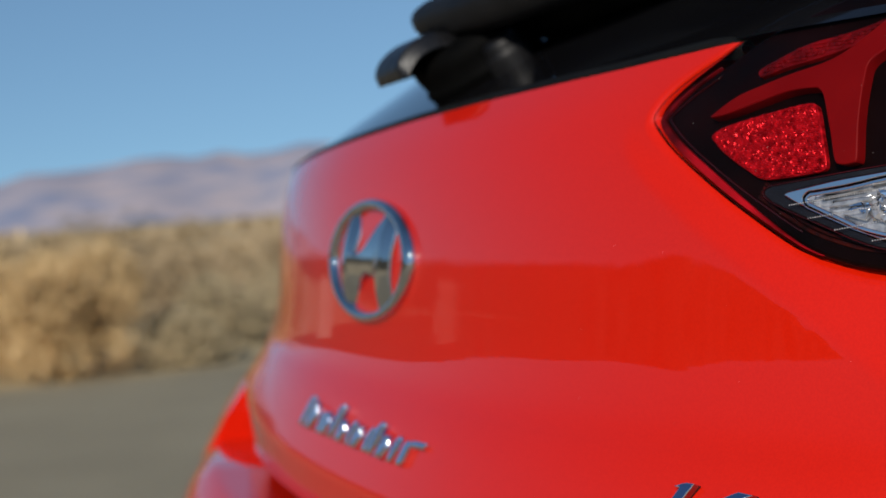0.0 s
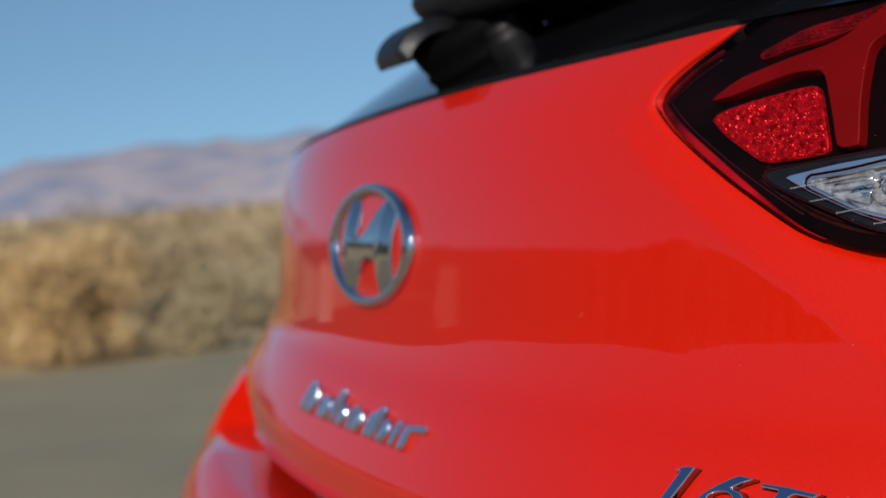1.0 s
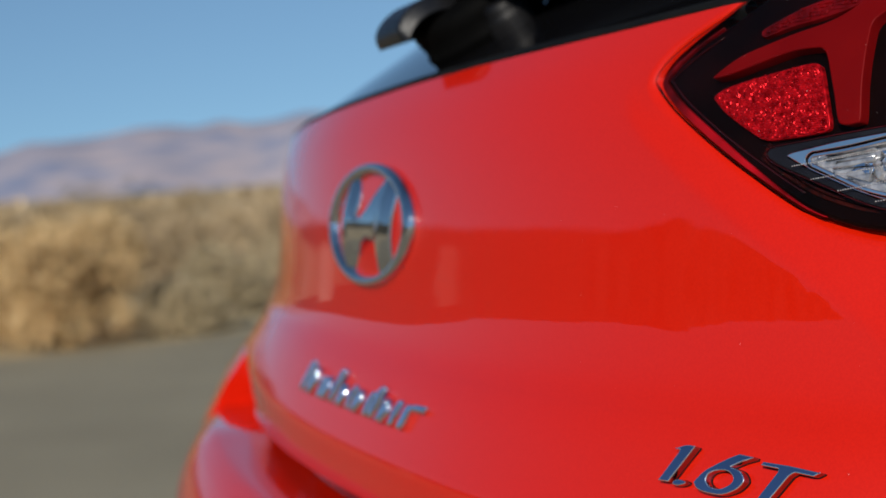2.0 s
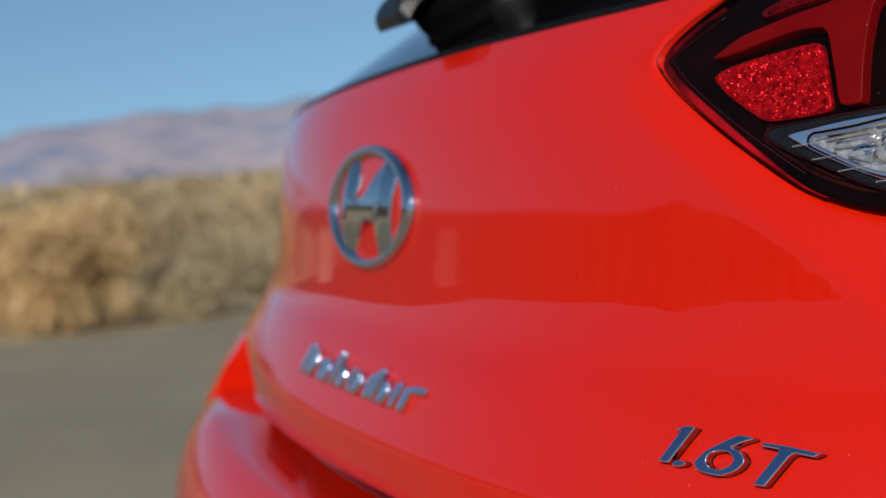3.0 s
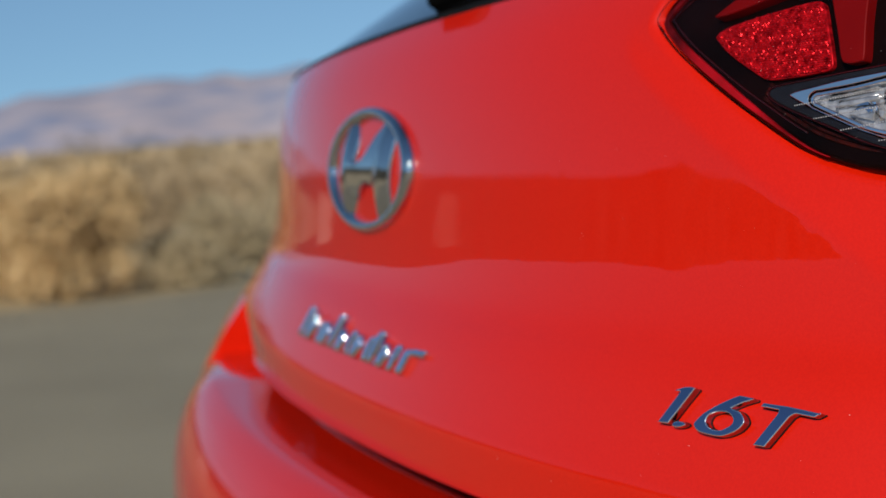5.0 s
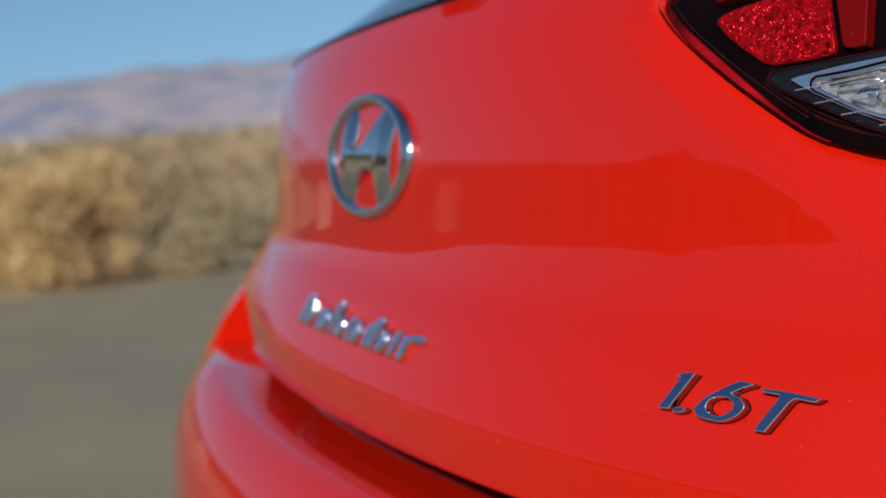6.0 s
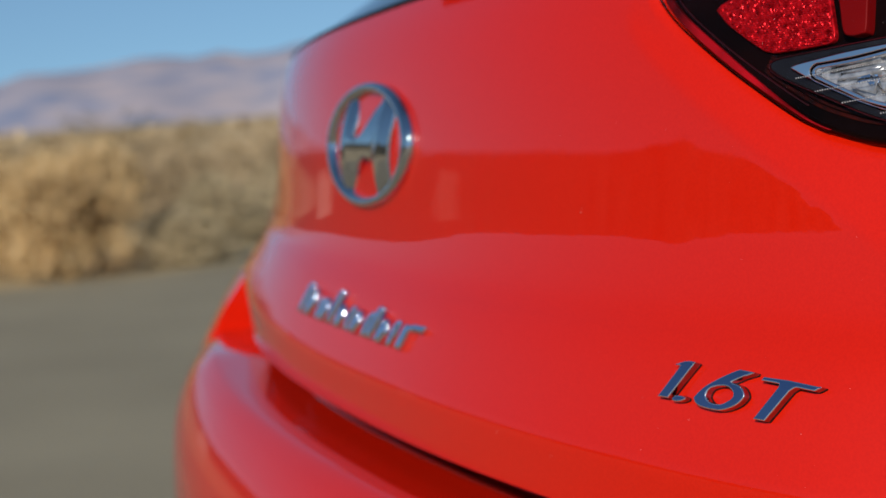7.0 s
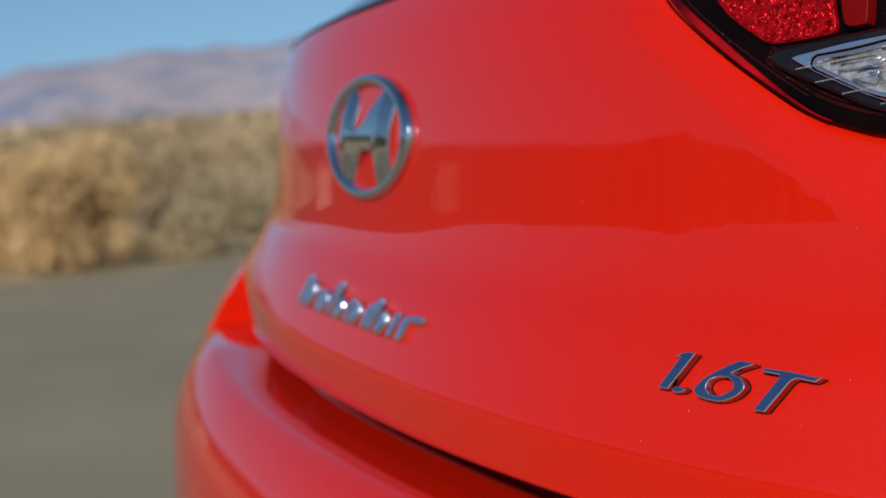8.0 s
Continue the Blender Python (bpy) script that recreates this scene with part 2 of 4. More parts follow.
LAMP = [(0.3156, 1.0511), (0.3064, 1.0451), (0.3002, 1.0408), (0.2897, 1.0348), (0.2835, 1.0305), (0.2794, 1.0270), (0.2762, 1.0228), (0.2752, 1.0188), (0.2770, 1.0155), (0.2803, 1.0125), (0.2905, 1.0052), (0.3042, 0.9966), (0.3249, 0.9842), (0.3381, 0.9767), (0.3527, 0.9685), (0.3640, 0.9629), (0.3776, 0.9585), (0.3938, 0.9554), (0.4537, 0.9490), (0.5238, 0.9493), (0.5733, 0.9623), (0.5899, 0.9980), (0.5753, 1.0413), (0.5242, 1.0724), (0.4434, 1.0823), (0.3800, 1.0715), (0.3352, 1.0582)]
LAMP_LOOP = spline(LAMP, 6)


def outside(p, loop):
    """Distance of a point to a closed loop, negative inside."""
    q = np.array(p)
    a = np.array(loop)
    b = np.roll(a, -1, 0)
    ab = b - a
    t = np.clip(((q - a) * ab).sum(1) / ((ab ** 2).sum(1) + 1e-12), 0, 1)
    d = np.sqrt(((a + ab * t[:, None] - q) ** 2).sum(1)).min()
    cross = ((a[:, 1] > q[1]) != (b[:, 1] > q[1])) & (q[0] < (b[:, 0] - a[:, 0]) * (q[1] - a[:, 1]) / (b[:, 1] - a[:, 1] + 1e-12) + a[:, 0])
    return -d if cross.sum() % 2 else d


def tail_rolled(x, z):
    """The skin, rolled inwards round the lamp's opening."""
    y = tail(x, z)
    if x > 0.22 and z > 0.885:
        s = outside((x, z), LAMP_LOOP)
        u = min(0.032, max(0.018 - s, ((x - 0.3354) * 0.526 + (z - 0.957) * 0.850) if x > 0.33 else -1))
        if u > 0:
            y += 0.30 * (u * u / 0.01 if u < 0.005 else u - 0.0025) * (1 - smooth(0.995, 1.022, z)) * smooth(0.89, 0.925, z)
        r = 0.0045 - 0.0020 * smooth(1.030, 1.045, z)
        if s < r:
            u = min(1.0, (r - s) / r)
            y += r * (1 - math.sqrt(max(0.0, 1 - u * u)))
    return y


TOP_Z, LOW_Z, HALF = 1.0400, 0.8173, 0.60


def top_edge(x):
    """Height of the tailgate's upper edge."""
    q = min(x, 0.32)
    return TOP_Z - 0.0003 + 0.016 * q + 0.016 * q * q - 0.024 * max(0.0, 0.1 - x) - 0.0011 * smooth(0.0, 0.10, x) * (1 - smooth(0.23, 0.31, x))


def low_edge(x):
    """Height of the tailgate's lower edge."""
    return LOW_Z + 0.07 * min(0.0, max(x, -0.45) - 0.05) ** 2


def patch(name, xs, zs, holes, f, mat, parent, label=""):
    """A skin over a field of x and z with smooth-edged openings, as one mesh with true normals."""
    from mathutils.geometry import delaunay_2d_cdt
    pts = [Vector((x, low_edge(x) + (z - zs[0]) / (zs[-1] - zs[0]) * (top_edge(x) - low_edge(x)))) for x in xs for z in zs]
    pts = [p for p in pts if all(outside(p, h) > 0.0235 for h in holes)]
    for h in holes:
        for d in (-0.0, -0.001, -0.002, -0.0035, -0.005, -0.0065, -0.008, -0.0105, -0.013, -0.0155, -0.018, -0.021):
            ring = [p for p in inset(h, d) if xs[0] < p[0] < xs[-1] and zs[0] < p[1] < top_edge(p[0])]
            pts += [Vector(p) for p in ring]
    v, e, faces, *_ = delaunay_2d_cdt(pts, [], [], 0, 1e-7)
    keep = []
    for t in faces:
        c = sum((v[i] for i in t), Vector((0, 0))) / len(t)
        near = any(abs(c.x - q[0][0]) < 0.4 for q in holes)
        if near and any(outside((c.x, c.y), h) < 0 for h in holes):
            continue
        a, b, cc = (v[i] for i in t[:3])
        keep.append(tuple(t) if (b - a).cross(cc - a) > 0 else tuple(reversed(t)))
    verts = [(p.x, f(p.x, p.y), p.y) for p in v]
    ob = from_lists(name, verts, keep, mat, parent, label)
    ob.data.normals_split_custom_set_from_vertices([skin_normal(p.x, p.y, f, 0.0007) for p in v])
    return ob


def skin_plate(name, loops, f, proud, thick, mat, parent=None, bevel=0.0005, label="", step=0.008, smooth_top=True, edge=None, edge_flat=False):
    """A plate with a rounded edge that follows the skin f inside closed x-z loops (the first outer, the rest holes), standing proud by so much."""
    from mathutils.geometry import delaunay_2d_cdt
    fixed = []
    for k, loop in enumerate(loops):
        loop = [np.array(p, float) for p in loop]
        area = sum(a[0] * b[1] - b[0] * a[1] for a, b in zip(loop, loop[1:] + loop[:1]))
        fixed.append(loop[::-1] if (area < 0) == (k == 0) else loop)
    verts, faces, rims = [], [], []

    def lift(p, up):
        return tuple(Vector((p[0], f(p[0], p[1]), p[1])) + skin_normal(p[0], p[1], f) * up)

    tops = []
    for loop in fixed:
        k = len(loop)
        rows = []
        for d, up in ((0.0, proud - thick), (0.0, proud - bevel), (bevel * 0.08, proud - bevel * 0.62), (bevel * 0.29, proud - bevel * 0.29), (bevel * 0.62, proud - bevel * 0.08), (bevel, proud)):
            ring = inset(loop, d)
            rows.append((len(verts), ring))
            verts += [lift(p, up) for p in ring]
        for j, ((r0, _), (r1, _)) in enumerate(zip(rows, rows[1:])):
            (rims if edge and j else faces).extend((r0 + i, r0 + (i + 1) % k, r1 + (i + 1) % k, r1 + i) for i in range(k))
        tops.append(rows[-1][1])
    pts, edges = [], []
    for ring in tops:
        o = len(pts)
        pts += [Vector(p) for p in ring]
        edges += [(o + i, o + (i + 1) % len(ring)) for i in range(len(ring))]
    a = np.array(tops[0])
    lo, hi = a.min(0), a.max(0)
    for x in np.arange(lo[0], hi[0], step):
        for z in np.arange(lo[1], hi[1], step):
            if outside((x, z), tops[0]) < -step * 0.4 and all(outside((x, z), h) > step * 0.4 for h in tops[1:]):
                pts.append(Vector((x, z)))
    v, e, tris, *_ = delaunay_2d_cdt(pts, edges, [], 0, 1e-7)
    o = len(verts)
    verts += [lift(p, proud) for p in v]
    for t in tris:
        c = sum((v[i] for i in t), Vector((0, 0))) / len(t)
        if outside(c, tops[0]) > 0 or any(outside(c, h) < 0 for h in tops[1:]):
            continue
        p, q, r = (v[i] for i in t[:3])
        faces.append(tuple(o + i for i in (t if (q - p).cross(r - p) > 0 else reversed(t))))
    plate = from_lists(name, verts, faces, mat, parent, label, smooth=smooth_top)
    if edge:
        used = sorted({i for t in rims for i in t})
        at = {i: k for k, i in enumerate(used)}
        from_lists("highlight_edge", [verts[i] for i in used], [tuple(at[i] for i in t) for t in rims], edge, plate, "edge strip meant to show highlights", smooth=not edge_flat)
    return plate


def rounded(points, r, steps=5):
    """A closed loop of straight sides with its corners rounded by up to r."""
    pts = [np.array(p, float) for p in points]
    out = []
    for i, p in enumerate(pts):
        a, b = pts[i - 1] - p, pts[(i + 1) % len(pts)] - p
        la, lb = np.hypot(*a), np.hypot(*b)
        d = min(r, la * 0.45, lb * 0.45)
        q0, q1 = p + a / la * d, p + b / lb * d
        for k in range(steps + 1):
            t = k / steps
            out.append((1 - t) ** 2 * q0 + 2 * t * (1 - t) * p + t * t * q1)
    return out


car = empty("hatchback_car", (0, 1.9, 0))
tagged(car, "glossy orange-red hatchback car parked on grey asphalt", "car")


def rel(ob):
    """Keep a part at its world place under the car."""
    ob.parent = car
    ob.matrix_parent_inverse = Matrix.Translation((0, -1.9, 0))
    return ob


# ---- setting ----
CA, SA = math.cos(radians(HEADING)), math.sin(radians(HEADING))


def spot(right, ahead):
    return EYE[0] + right * CA - ahead * SA, EYE[1] + right * SA + ahead * CA


def land(x, y):
    """Height of the open land: flat by the road, rising a little away from it."""
    dx, dy = x - EYE[0], y - EYE[1]
    r = math.hypot(dx, dy)
    h = 0.0 if r < 18 else 0.0012 * (min(r, 420) - 18)
    h += noise.noise((x * 0.05, y * 0.05, 0)) * 0.25 * min(1, max(0, (r - 14) / 20))
    h += noise.noise((x * 0.008, y * 0.008, 3)) * 0.7 * min(1, max(0, (r - 60) / 200))
    return h


def build_ground():
    radii = [0.0, 2, 5, 8, 10, 11, 12, 13, 14, 15, 16, 18, 20, 23, 26, 30, 35, 42, 50, 60, 75, 95, 120, 160, 210, 280, 370, 500, 750, 1200, 2000, 3200, 4600]
    rows = []
    for r in radii:
        rows.append([(EYE[0] + r * math.cos(a), EYE[1] + r * math.sin(a), land(EYE[0] + r * math.cos(a), EYE[1] + r * math.sin(a)))
                     for a in (2 * math.pi * k / 144 for k in range(145))])
    v, f = grid_mesh(rows)
    ob = from_lists("ground", v, f, DIRT)
    tagged(ob, "dry tan desert ground rising slowly into the distance", "ground", kind="structure")


ROAD_A, ROAD_B = 10.80, 0.46


def build_road():
    # a wide asphalt lot whose far edge runs aslant
    rows = []
    for i in range(41):
        u = -20 + 1.0 * i if i < 36 else 15 + 12.0 * (i - 35)
        far = max(min(ROAD_A + ROAD_B * u, 60.0), -29.0)
        row = []
        for k in range(2):
            a = (far + 0.3 * noise.noise((u * 1.3, 0, 0))) if k else -30.0
            x, y = spot(u, a)
            row.append((x, y, 0.012))
        rows.append(row)
    v, f = grid_mesh(rows)
    ob = from_lists("road", v, f, ASPHALT)
    tagged(ob, "worn grey asphalt lot with a ragged dirt edge", "road", kind="structure")


def build_mountains():
    rows = []
    n = 360
    for k in range(n + 1):
        a = 2 * math.pi * k / n
        c, s = math.cos(a), math.sin(a)
        top = 128 + 45 * noise.noise((c * 2.5, s * 2.5, 0.3)) + 22 * noise.noise((c * 9, s * 9, 1)) + 16 * noise.noise((c * 30, s * 30, 2)) + 9 * noise.noise((c * 75, s * 75, 4))
        top -= 24 * smooth(164, 176, math.degrees(a))
        row = []
        for j, (q, r) in enumerate(((0.0, 2300), (0.25, 2450), (0.5, 2650), (0.75, 2850), (1.0, 3100), (0.8, 3400))):
            rr = r + 120 * noise.noise((c * 14, s * 14, j * 0.7))
            row.append((EYE[0] + rr * c, EYE[1] + rr * s, max(0, top) * q + (12 * noise.noise((c * 40, s * 40, j)) if 0 < j < 4 else 0)))
        rows.append(row)
    v, f = grid_mesh(rows)
    ob = from_lists("mountain_range", v, f, HAZED_ROCK)
    tagged(ob, "distant mountain range in bluish pink rock tinted for haze", "mountains", kind="structure")


build_ground()
build_road()
build_mountains()


# ---- plants ----
def leaf_cloud(name, blobs, count, size, mat, parent=None, label="", seed=1, up=0.3):
    """Many small leaf blades filling a few lumpy blobs (x, y, z, radius, height)."""
    rng = np.random.RandomState(seed)
    verts, faces = [], []
    weights = np.array([b[3] ** 2 * b[4] for b in blobs])
    pick = rng.choice(len(blobs), count, p=weights / weights.sum())
    for i in pick:
        bx, by, bz, br, bh = blobs[i]
        d = rng.normal(size=3)
        d /= np.linalg.norm(d)
        q = rng.uniform(0.35, 1.0) ** 0.5
        lump = 1 + 0.28 * noise.noise((d[0] * 2 + bx, d[1] * 2 + by, d[2] * 2 + bz))
        c = np.array((bx + d[0] * br * q * lump, by + d[1] * br * q * lump, bz + d[2] * bh * q * lump))
        a = rng.normal(size=3)
        a[2] = abs(a[2]) + up
        a /= np.linalg.norm(a)
        b = np.cross(a, rng.normal(size=3))
        b /= np.linalg.norm(b) + 1e-9
        s = size * rng.uniform(0.6, 1.4)
        k = len(verts)
        verts += [tuple(c - b * s * 0.3), tuple(c + a * s * 0.5 - b * s * 0.05), tuple(c + a * s), tuple(c + a * s * 0.5 + b * s * 0.35)]
        faces.append((k, k + 1, k + 2, k + 3))
    return from_lists(name, verts, faces, mat, parent, label, smooth=False)


def bush(right, ahead, radius, height, mat, seed, label, leaves=2600, size=0.05):
    x, y = spot(right, ahead)
    z = land(x, y)
    rng = random.Random(seed)
    base = empty("bush", (x, y, z))
    tagged(base, label, "bush", "bushes along the asphalt's edge")
    bm = bmesh.new()
    for k in range(9):
        a, r = rng.uniform(0, 6.28), rng.uniform(0.3, 0.8) * radius
        p0, p1 = Vector((0.05 * math.cos(a), 0.05 * math.sin(a), 0)), Vector((r * math.cos(a), r * math.sin(a), height * rng.uniform(0.5, 0.85)))
        m = Matrix.Translation((p0 + p1) / 2) @ (p1 - p0).to_track_quat("Z", "Y").to_matrix().to_4x4()
        bmesh.ops.create_cone(bm, cap_ends=True, segments=6, radius1=0.02, radius2=0.006, depth=(p1 - p0).length, matrix=m)
    part("stem", bm, BARK, base)
    blobs = []
    for k in range(9):
        a, r = rng.uniform(0, 6.28), rng.uniform(0.15, 0.62) * radius
        br = radius * rng.uniform(0.3, 0.5)
        bz = rng.uniform(0.28, 0.66) * height
        blobs.append((r * math.cos(a), r * math.sin(a), bz, br, min(br, height - bz, bz * 1.05)))
    blobs.append((0, 0, height * 0.42, radius * 0.6, height * 0.4))
    for k in range(7):
        a = k * 0.9 + rng.uniform(-0.3, 0.3)
        blobs.append((0.62 * radius * math.cos(a), 0.62 * radius * math.sin(a), 0.17 * height, 0.34 * radius, 0.17 * height))
    leaf_cloud("foliage", blobs, leaves, size, mat, base, seed=seed)
    return base


bush(-2.56, 10.12, 0.56, 0.98, BRUSH, 3, "large golden dry rabbitbrush at the asphalt's edge", 12000, 0.045)
bush(-3.25, 10.5, 0.60, 0.98, BRUSH, 4, "golden dry rabbitbrush beside a larger one", 6000, 0.045)
bush(-1.75, 11.95, 0.50, 0.60, SAGE, 5, "grey-brown sage bush behind the asphalt's edge", 4200, 0.045)
bush(-1.80, 10.50, 0.42, 0.42, SAGE, 16, "grey-brown sage bush beside golden brush", 4200, 0.045)
bush(-1.10, 12.7, 0.65, 0.62, SAGE, 13, "grey-brown sage bush on the dirt verge", 5200, 0.045)
bush(-2.5, 14.5, 0.9, 0.85, FAR_BRUSH, 6, "tan dry brush on the dirt verge", 5200)
bush(-1.5, 16.6, 1.0, 0.92, FAR_BRUSH, 7, "tan dry brush on the dirt verge", 5200)
bush(-0.4, 16.0, 0.9, 0.9, SAGE, 8, "dull olive sage bush on dry ground", 2400)
bush(-3.7, 15.0, 1.0, 0.95, BRUSH, 9, "tan dry brush on the dirt verge", 3400)


def scrub_field():
    rng = np.random.RandomState(11)
    blobs = []
    for k in range(420):
        ahead = 20 + 160 * rng.rand() ** 1.6
        right = rng.uniform(-0.42, 0.12) * ahead
        x, y = spot(right, ahead)
        h = rng.uniform(0.42, 0.78)
        blobs.append((x, y, land(x, y) + h * 0.45, h * rng.uniform(0.7, 1.2), h * 0.6))
    ob = leaf_cloud("scrub", blobs, 26000, 0.24, FAR_BRUSH, seed=12)
    tagged(ob, "tan and olive dry scrub covering the far slope", "scrub", kind="stuff")


scrub_field()


def far_junipers():
    rng = np.random.RandomState(14)
    blobs = []
    for k in range(9):
        ahead = rng.uniform(85, 120)
        right = ahead * (rng.uniform(-0.245, -0.19) if k < 6 else rng.uniform(-0.19, -0.10))
        x, y = spot(right, ahead)
        h = rng.uniform(1.1, 1.9) if k < 6 else rng.uniform(0.8, 1.2)
        blobs.append((x, y, land(x, y) + h * 0.55, h * rng.uniform(0.5, 0.8), h * 0.6))
    ob = leaf_cloud("juniper_scrub", blobs, 800, 0.22, JUNIPER, seed=15)
    tagged(ob, "far dark green junipers along the plain's edge", "scrub", kind="stuff")


far_junipers()


def scrub_ridge():
    """A low brown ridge across the lot, seen only mirrored in the paint."""
    rows = []
    table = ((181, 0.2), (188, 1.1), (196, 2.1), (205, 3.0), (213, 3.7), (219, 4.3), (226, 4.7), (229, 5.5), (232, 6.4), (235, 5.6), (238, 5.0), (243, 5.1), (250, 5.0), (258, 4.2), (268, 3.0), (280, 1.2))
    for k in range(496):
        a = 181 + 99 * k / 495
        e = np.interp(a, [t[0] for t in table], [t[1] for t in table]) + 0.16 * noise.noise((a * 1.1, 0, 0)) + 0.07 * noise.noise((a * 4.0, 5, 0))
        top = 0.99 + 130 * math.tan(radians(max(0.2, e)))
        row = []
        for j, (q, r) in enumerate(((0.0, 95), (0.35, 104), (0.7, 116), (0.92, 124), (1.0, 130), (0.9, 138), (0.4, 160), (0.0, 190))):
            rr = r + 2.5 * noise.noise((a * 0.8, j * 0.9, 2)) * (0 < j < 7)
            x, y = EYE[0] + rr * math.cos(radians(a)), EYE[1] + rr * math.sin(radians(a))
            row.append((x, y, max(land(x, y) - 0.5, top * q)))
        rows.append(row)
    v, f = grid_mesh(rows)
    ob = from_lists("scrub_ridge", v, f, RIDGE_SCRUB)
    tagged(ob, "low ridge covered in dull brown scrub", "ridge", kind="structure")


def concrete_block(azimuth, distance, wide, high):
    x, y = EYE[0] + distance * math.cos(radians(azimuth)), EYE[1] + distance * math.sin(radians(azimuth))
    bm = bmesh.new()
    bmesh.ops.create_cube(bm, size=1, matrix=pose(x, y, high / 2, 0, 0, azimuth) @ Matrix.Diagonal((0.5, wide, high, 1)))
    bmesh.ops.bevel(bm, geom=bm.edges[:], offset=0.03, segments=2, affect="EDGES")
    tagged(part("concrete_block", bm, STUCCO, smooth=False), "pale concrete block standing on the open lot", "block", "concrete blocks on the lot")


scrub_ridge()
concrete_block(190.0, 21, 1.2, 0.95)
concrete_block(205.2, 21, 0.85, 1.5)

# ---- tailgate ----
XS = np.concatenate([np.linspace(-HALF, -0.46, 15)[:-1], np.linspace(-0.46, 0.46, 185), np.linspace(0.46, HALF, 15)[1:]])
tailgate = patch("tailgate", XS, np.linspace(LOW_Z, TOP_Z, 100), [LAMP_LOOP], tail_rolled, PAINT, None, "orange-red tailgate with a folded lower lip")
rel(tailgate)

# ---- rear window ----
GLASS_UP, GLASS_OUT = Vector((0, math.cos(radians(31)), math.sin(radians(31)))), Vector((0, -math.sin(radians(31)), math.cos(radians(31))))


def pane(x, s, h=0.0):
    """A point on the rear window: across, up along the glass, and out from it."""
    return Vector((x, tail(x, top_edge(x)) + 0.003, top_edge(x) + 0.0015)) + GLASS_UP * s + GLASS_OUT * h


def build_window():
    rows = []
    for i in range(25):
        s = 0.47 * i / 24
        w = 0.56 - 0.12 * s / 0.47
        rows.append([pane(-w + 2 * w * k / 60, s) for k in range(61)])
    v, f = grid_mesh(rows)
    rel(from_lists("rear_window", v, f, GLASS, None, "dark tinted rear window"))
    # black rubber seal along the foot of the glass
    rows = []
    for s, h in ((-0.0030, -0.006), (-0.0034, 0.0), (-0.0030, 0.0012), (-0.0018, 0.0020), (0.0008, 0.0022), (0.0022, 0.0016), (0.0026, -0.002)):
        rows.append([pane(x, s, h - 0.004 * smooth(0.296, 0.307, x)) for x in np.linspace(-0.57, 0.307, 111)])
    v, f = grid_mesh(rows)
    rel(from_lists("window_seal", v, f, RUBBER, None, "black rubber window seal"))


def build_spoiler():
    rows = []
    for d, z in ((0.17, 0.045), (0.15, 0.058), (0.08, 0.062), (0.0, 0.052), (-0.03, 0.038), (-0.02, 0.026), (0.06, 0.016), (0.15, 0.010)):
        rows.append([tuple(pane(-0.52 + 1.04 * k / 40, 0.47, 0) + Vector((0, d + 0.15 * (k / 20 - 1) ** 4, z - 0.03 * (k / 20 - 1) ** 4))) for k in range(41)])
    v, f = grid_mesh(rows)
    rel(from_lists("roof_spoiler", v, f, BLACK_PLASTIC, None, "black roof spoiler over the rear window"))


build_window()
build_spoiler()


# ---- wiper ----
def glass_tube(name, stations, mat, parent, ring=16, power=2.6):
    """A loft of rounded sections: x, s, h of the middle, half width along the glass and half height off it."""
    rows = []
    for x, s, h, a, b in stations:
        row = []
        for k in range(ring + 1):
            t = 2 * math.pi * k / ring
            c, d = math.cos(t), math.sin(t)
            row.append(tuple(pane(x, s + a * math.copysign(abs(c) ** (2 / power), c), h + b * math.copysign(abs(d) ** (2 / power), d))))
        rows.append(row)
    v, f = grid_mesh(rows)
    n = len(v)
    f.append(tuple(range(ring)))
    f.append(tuple(n - 2 - k for k in range(ring)))
    return from_lists(name, v, f, mat, parent)


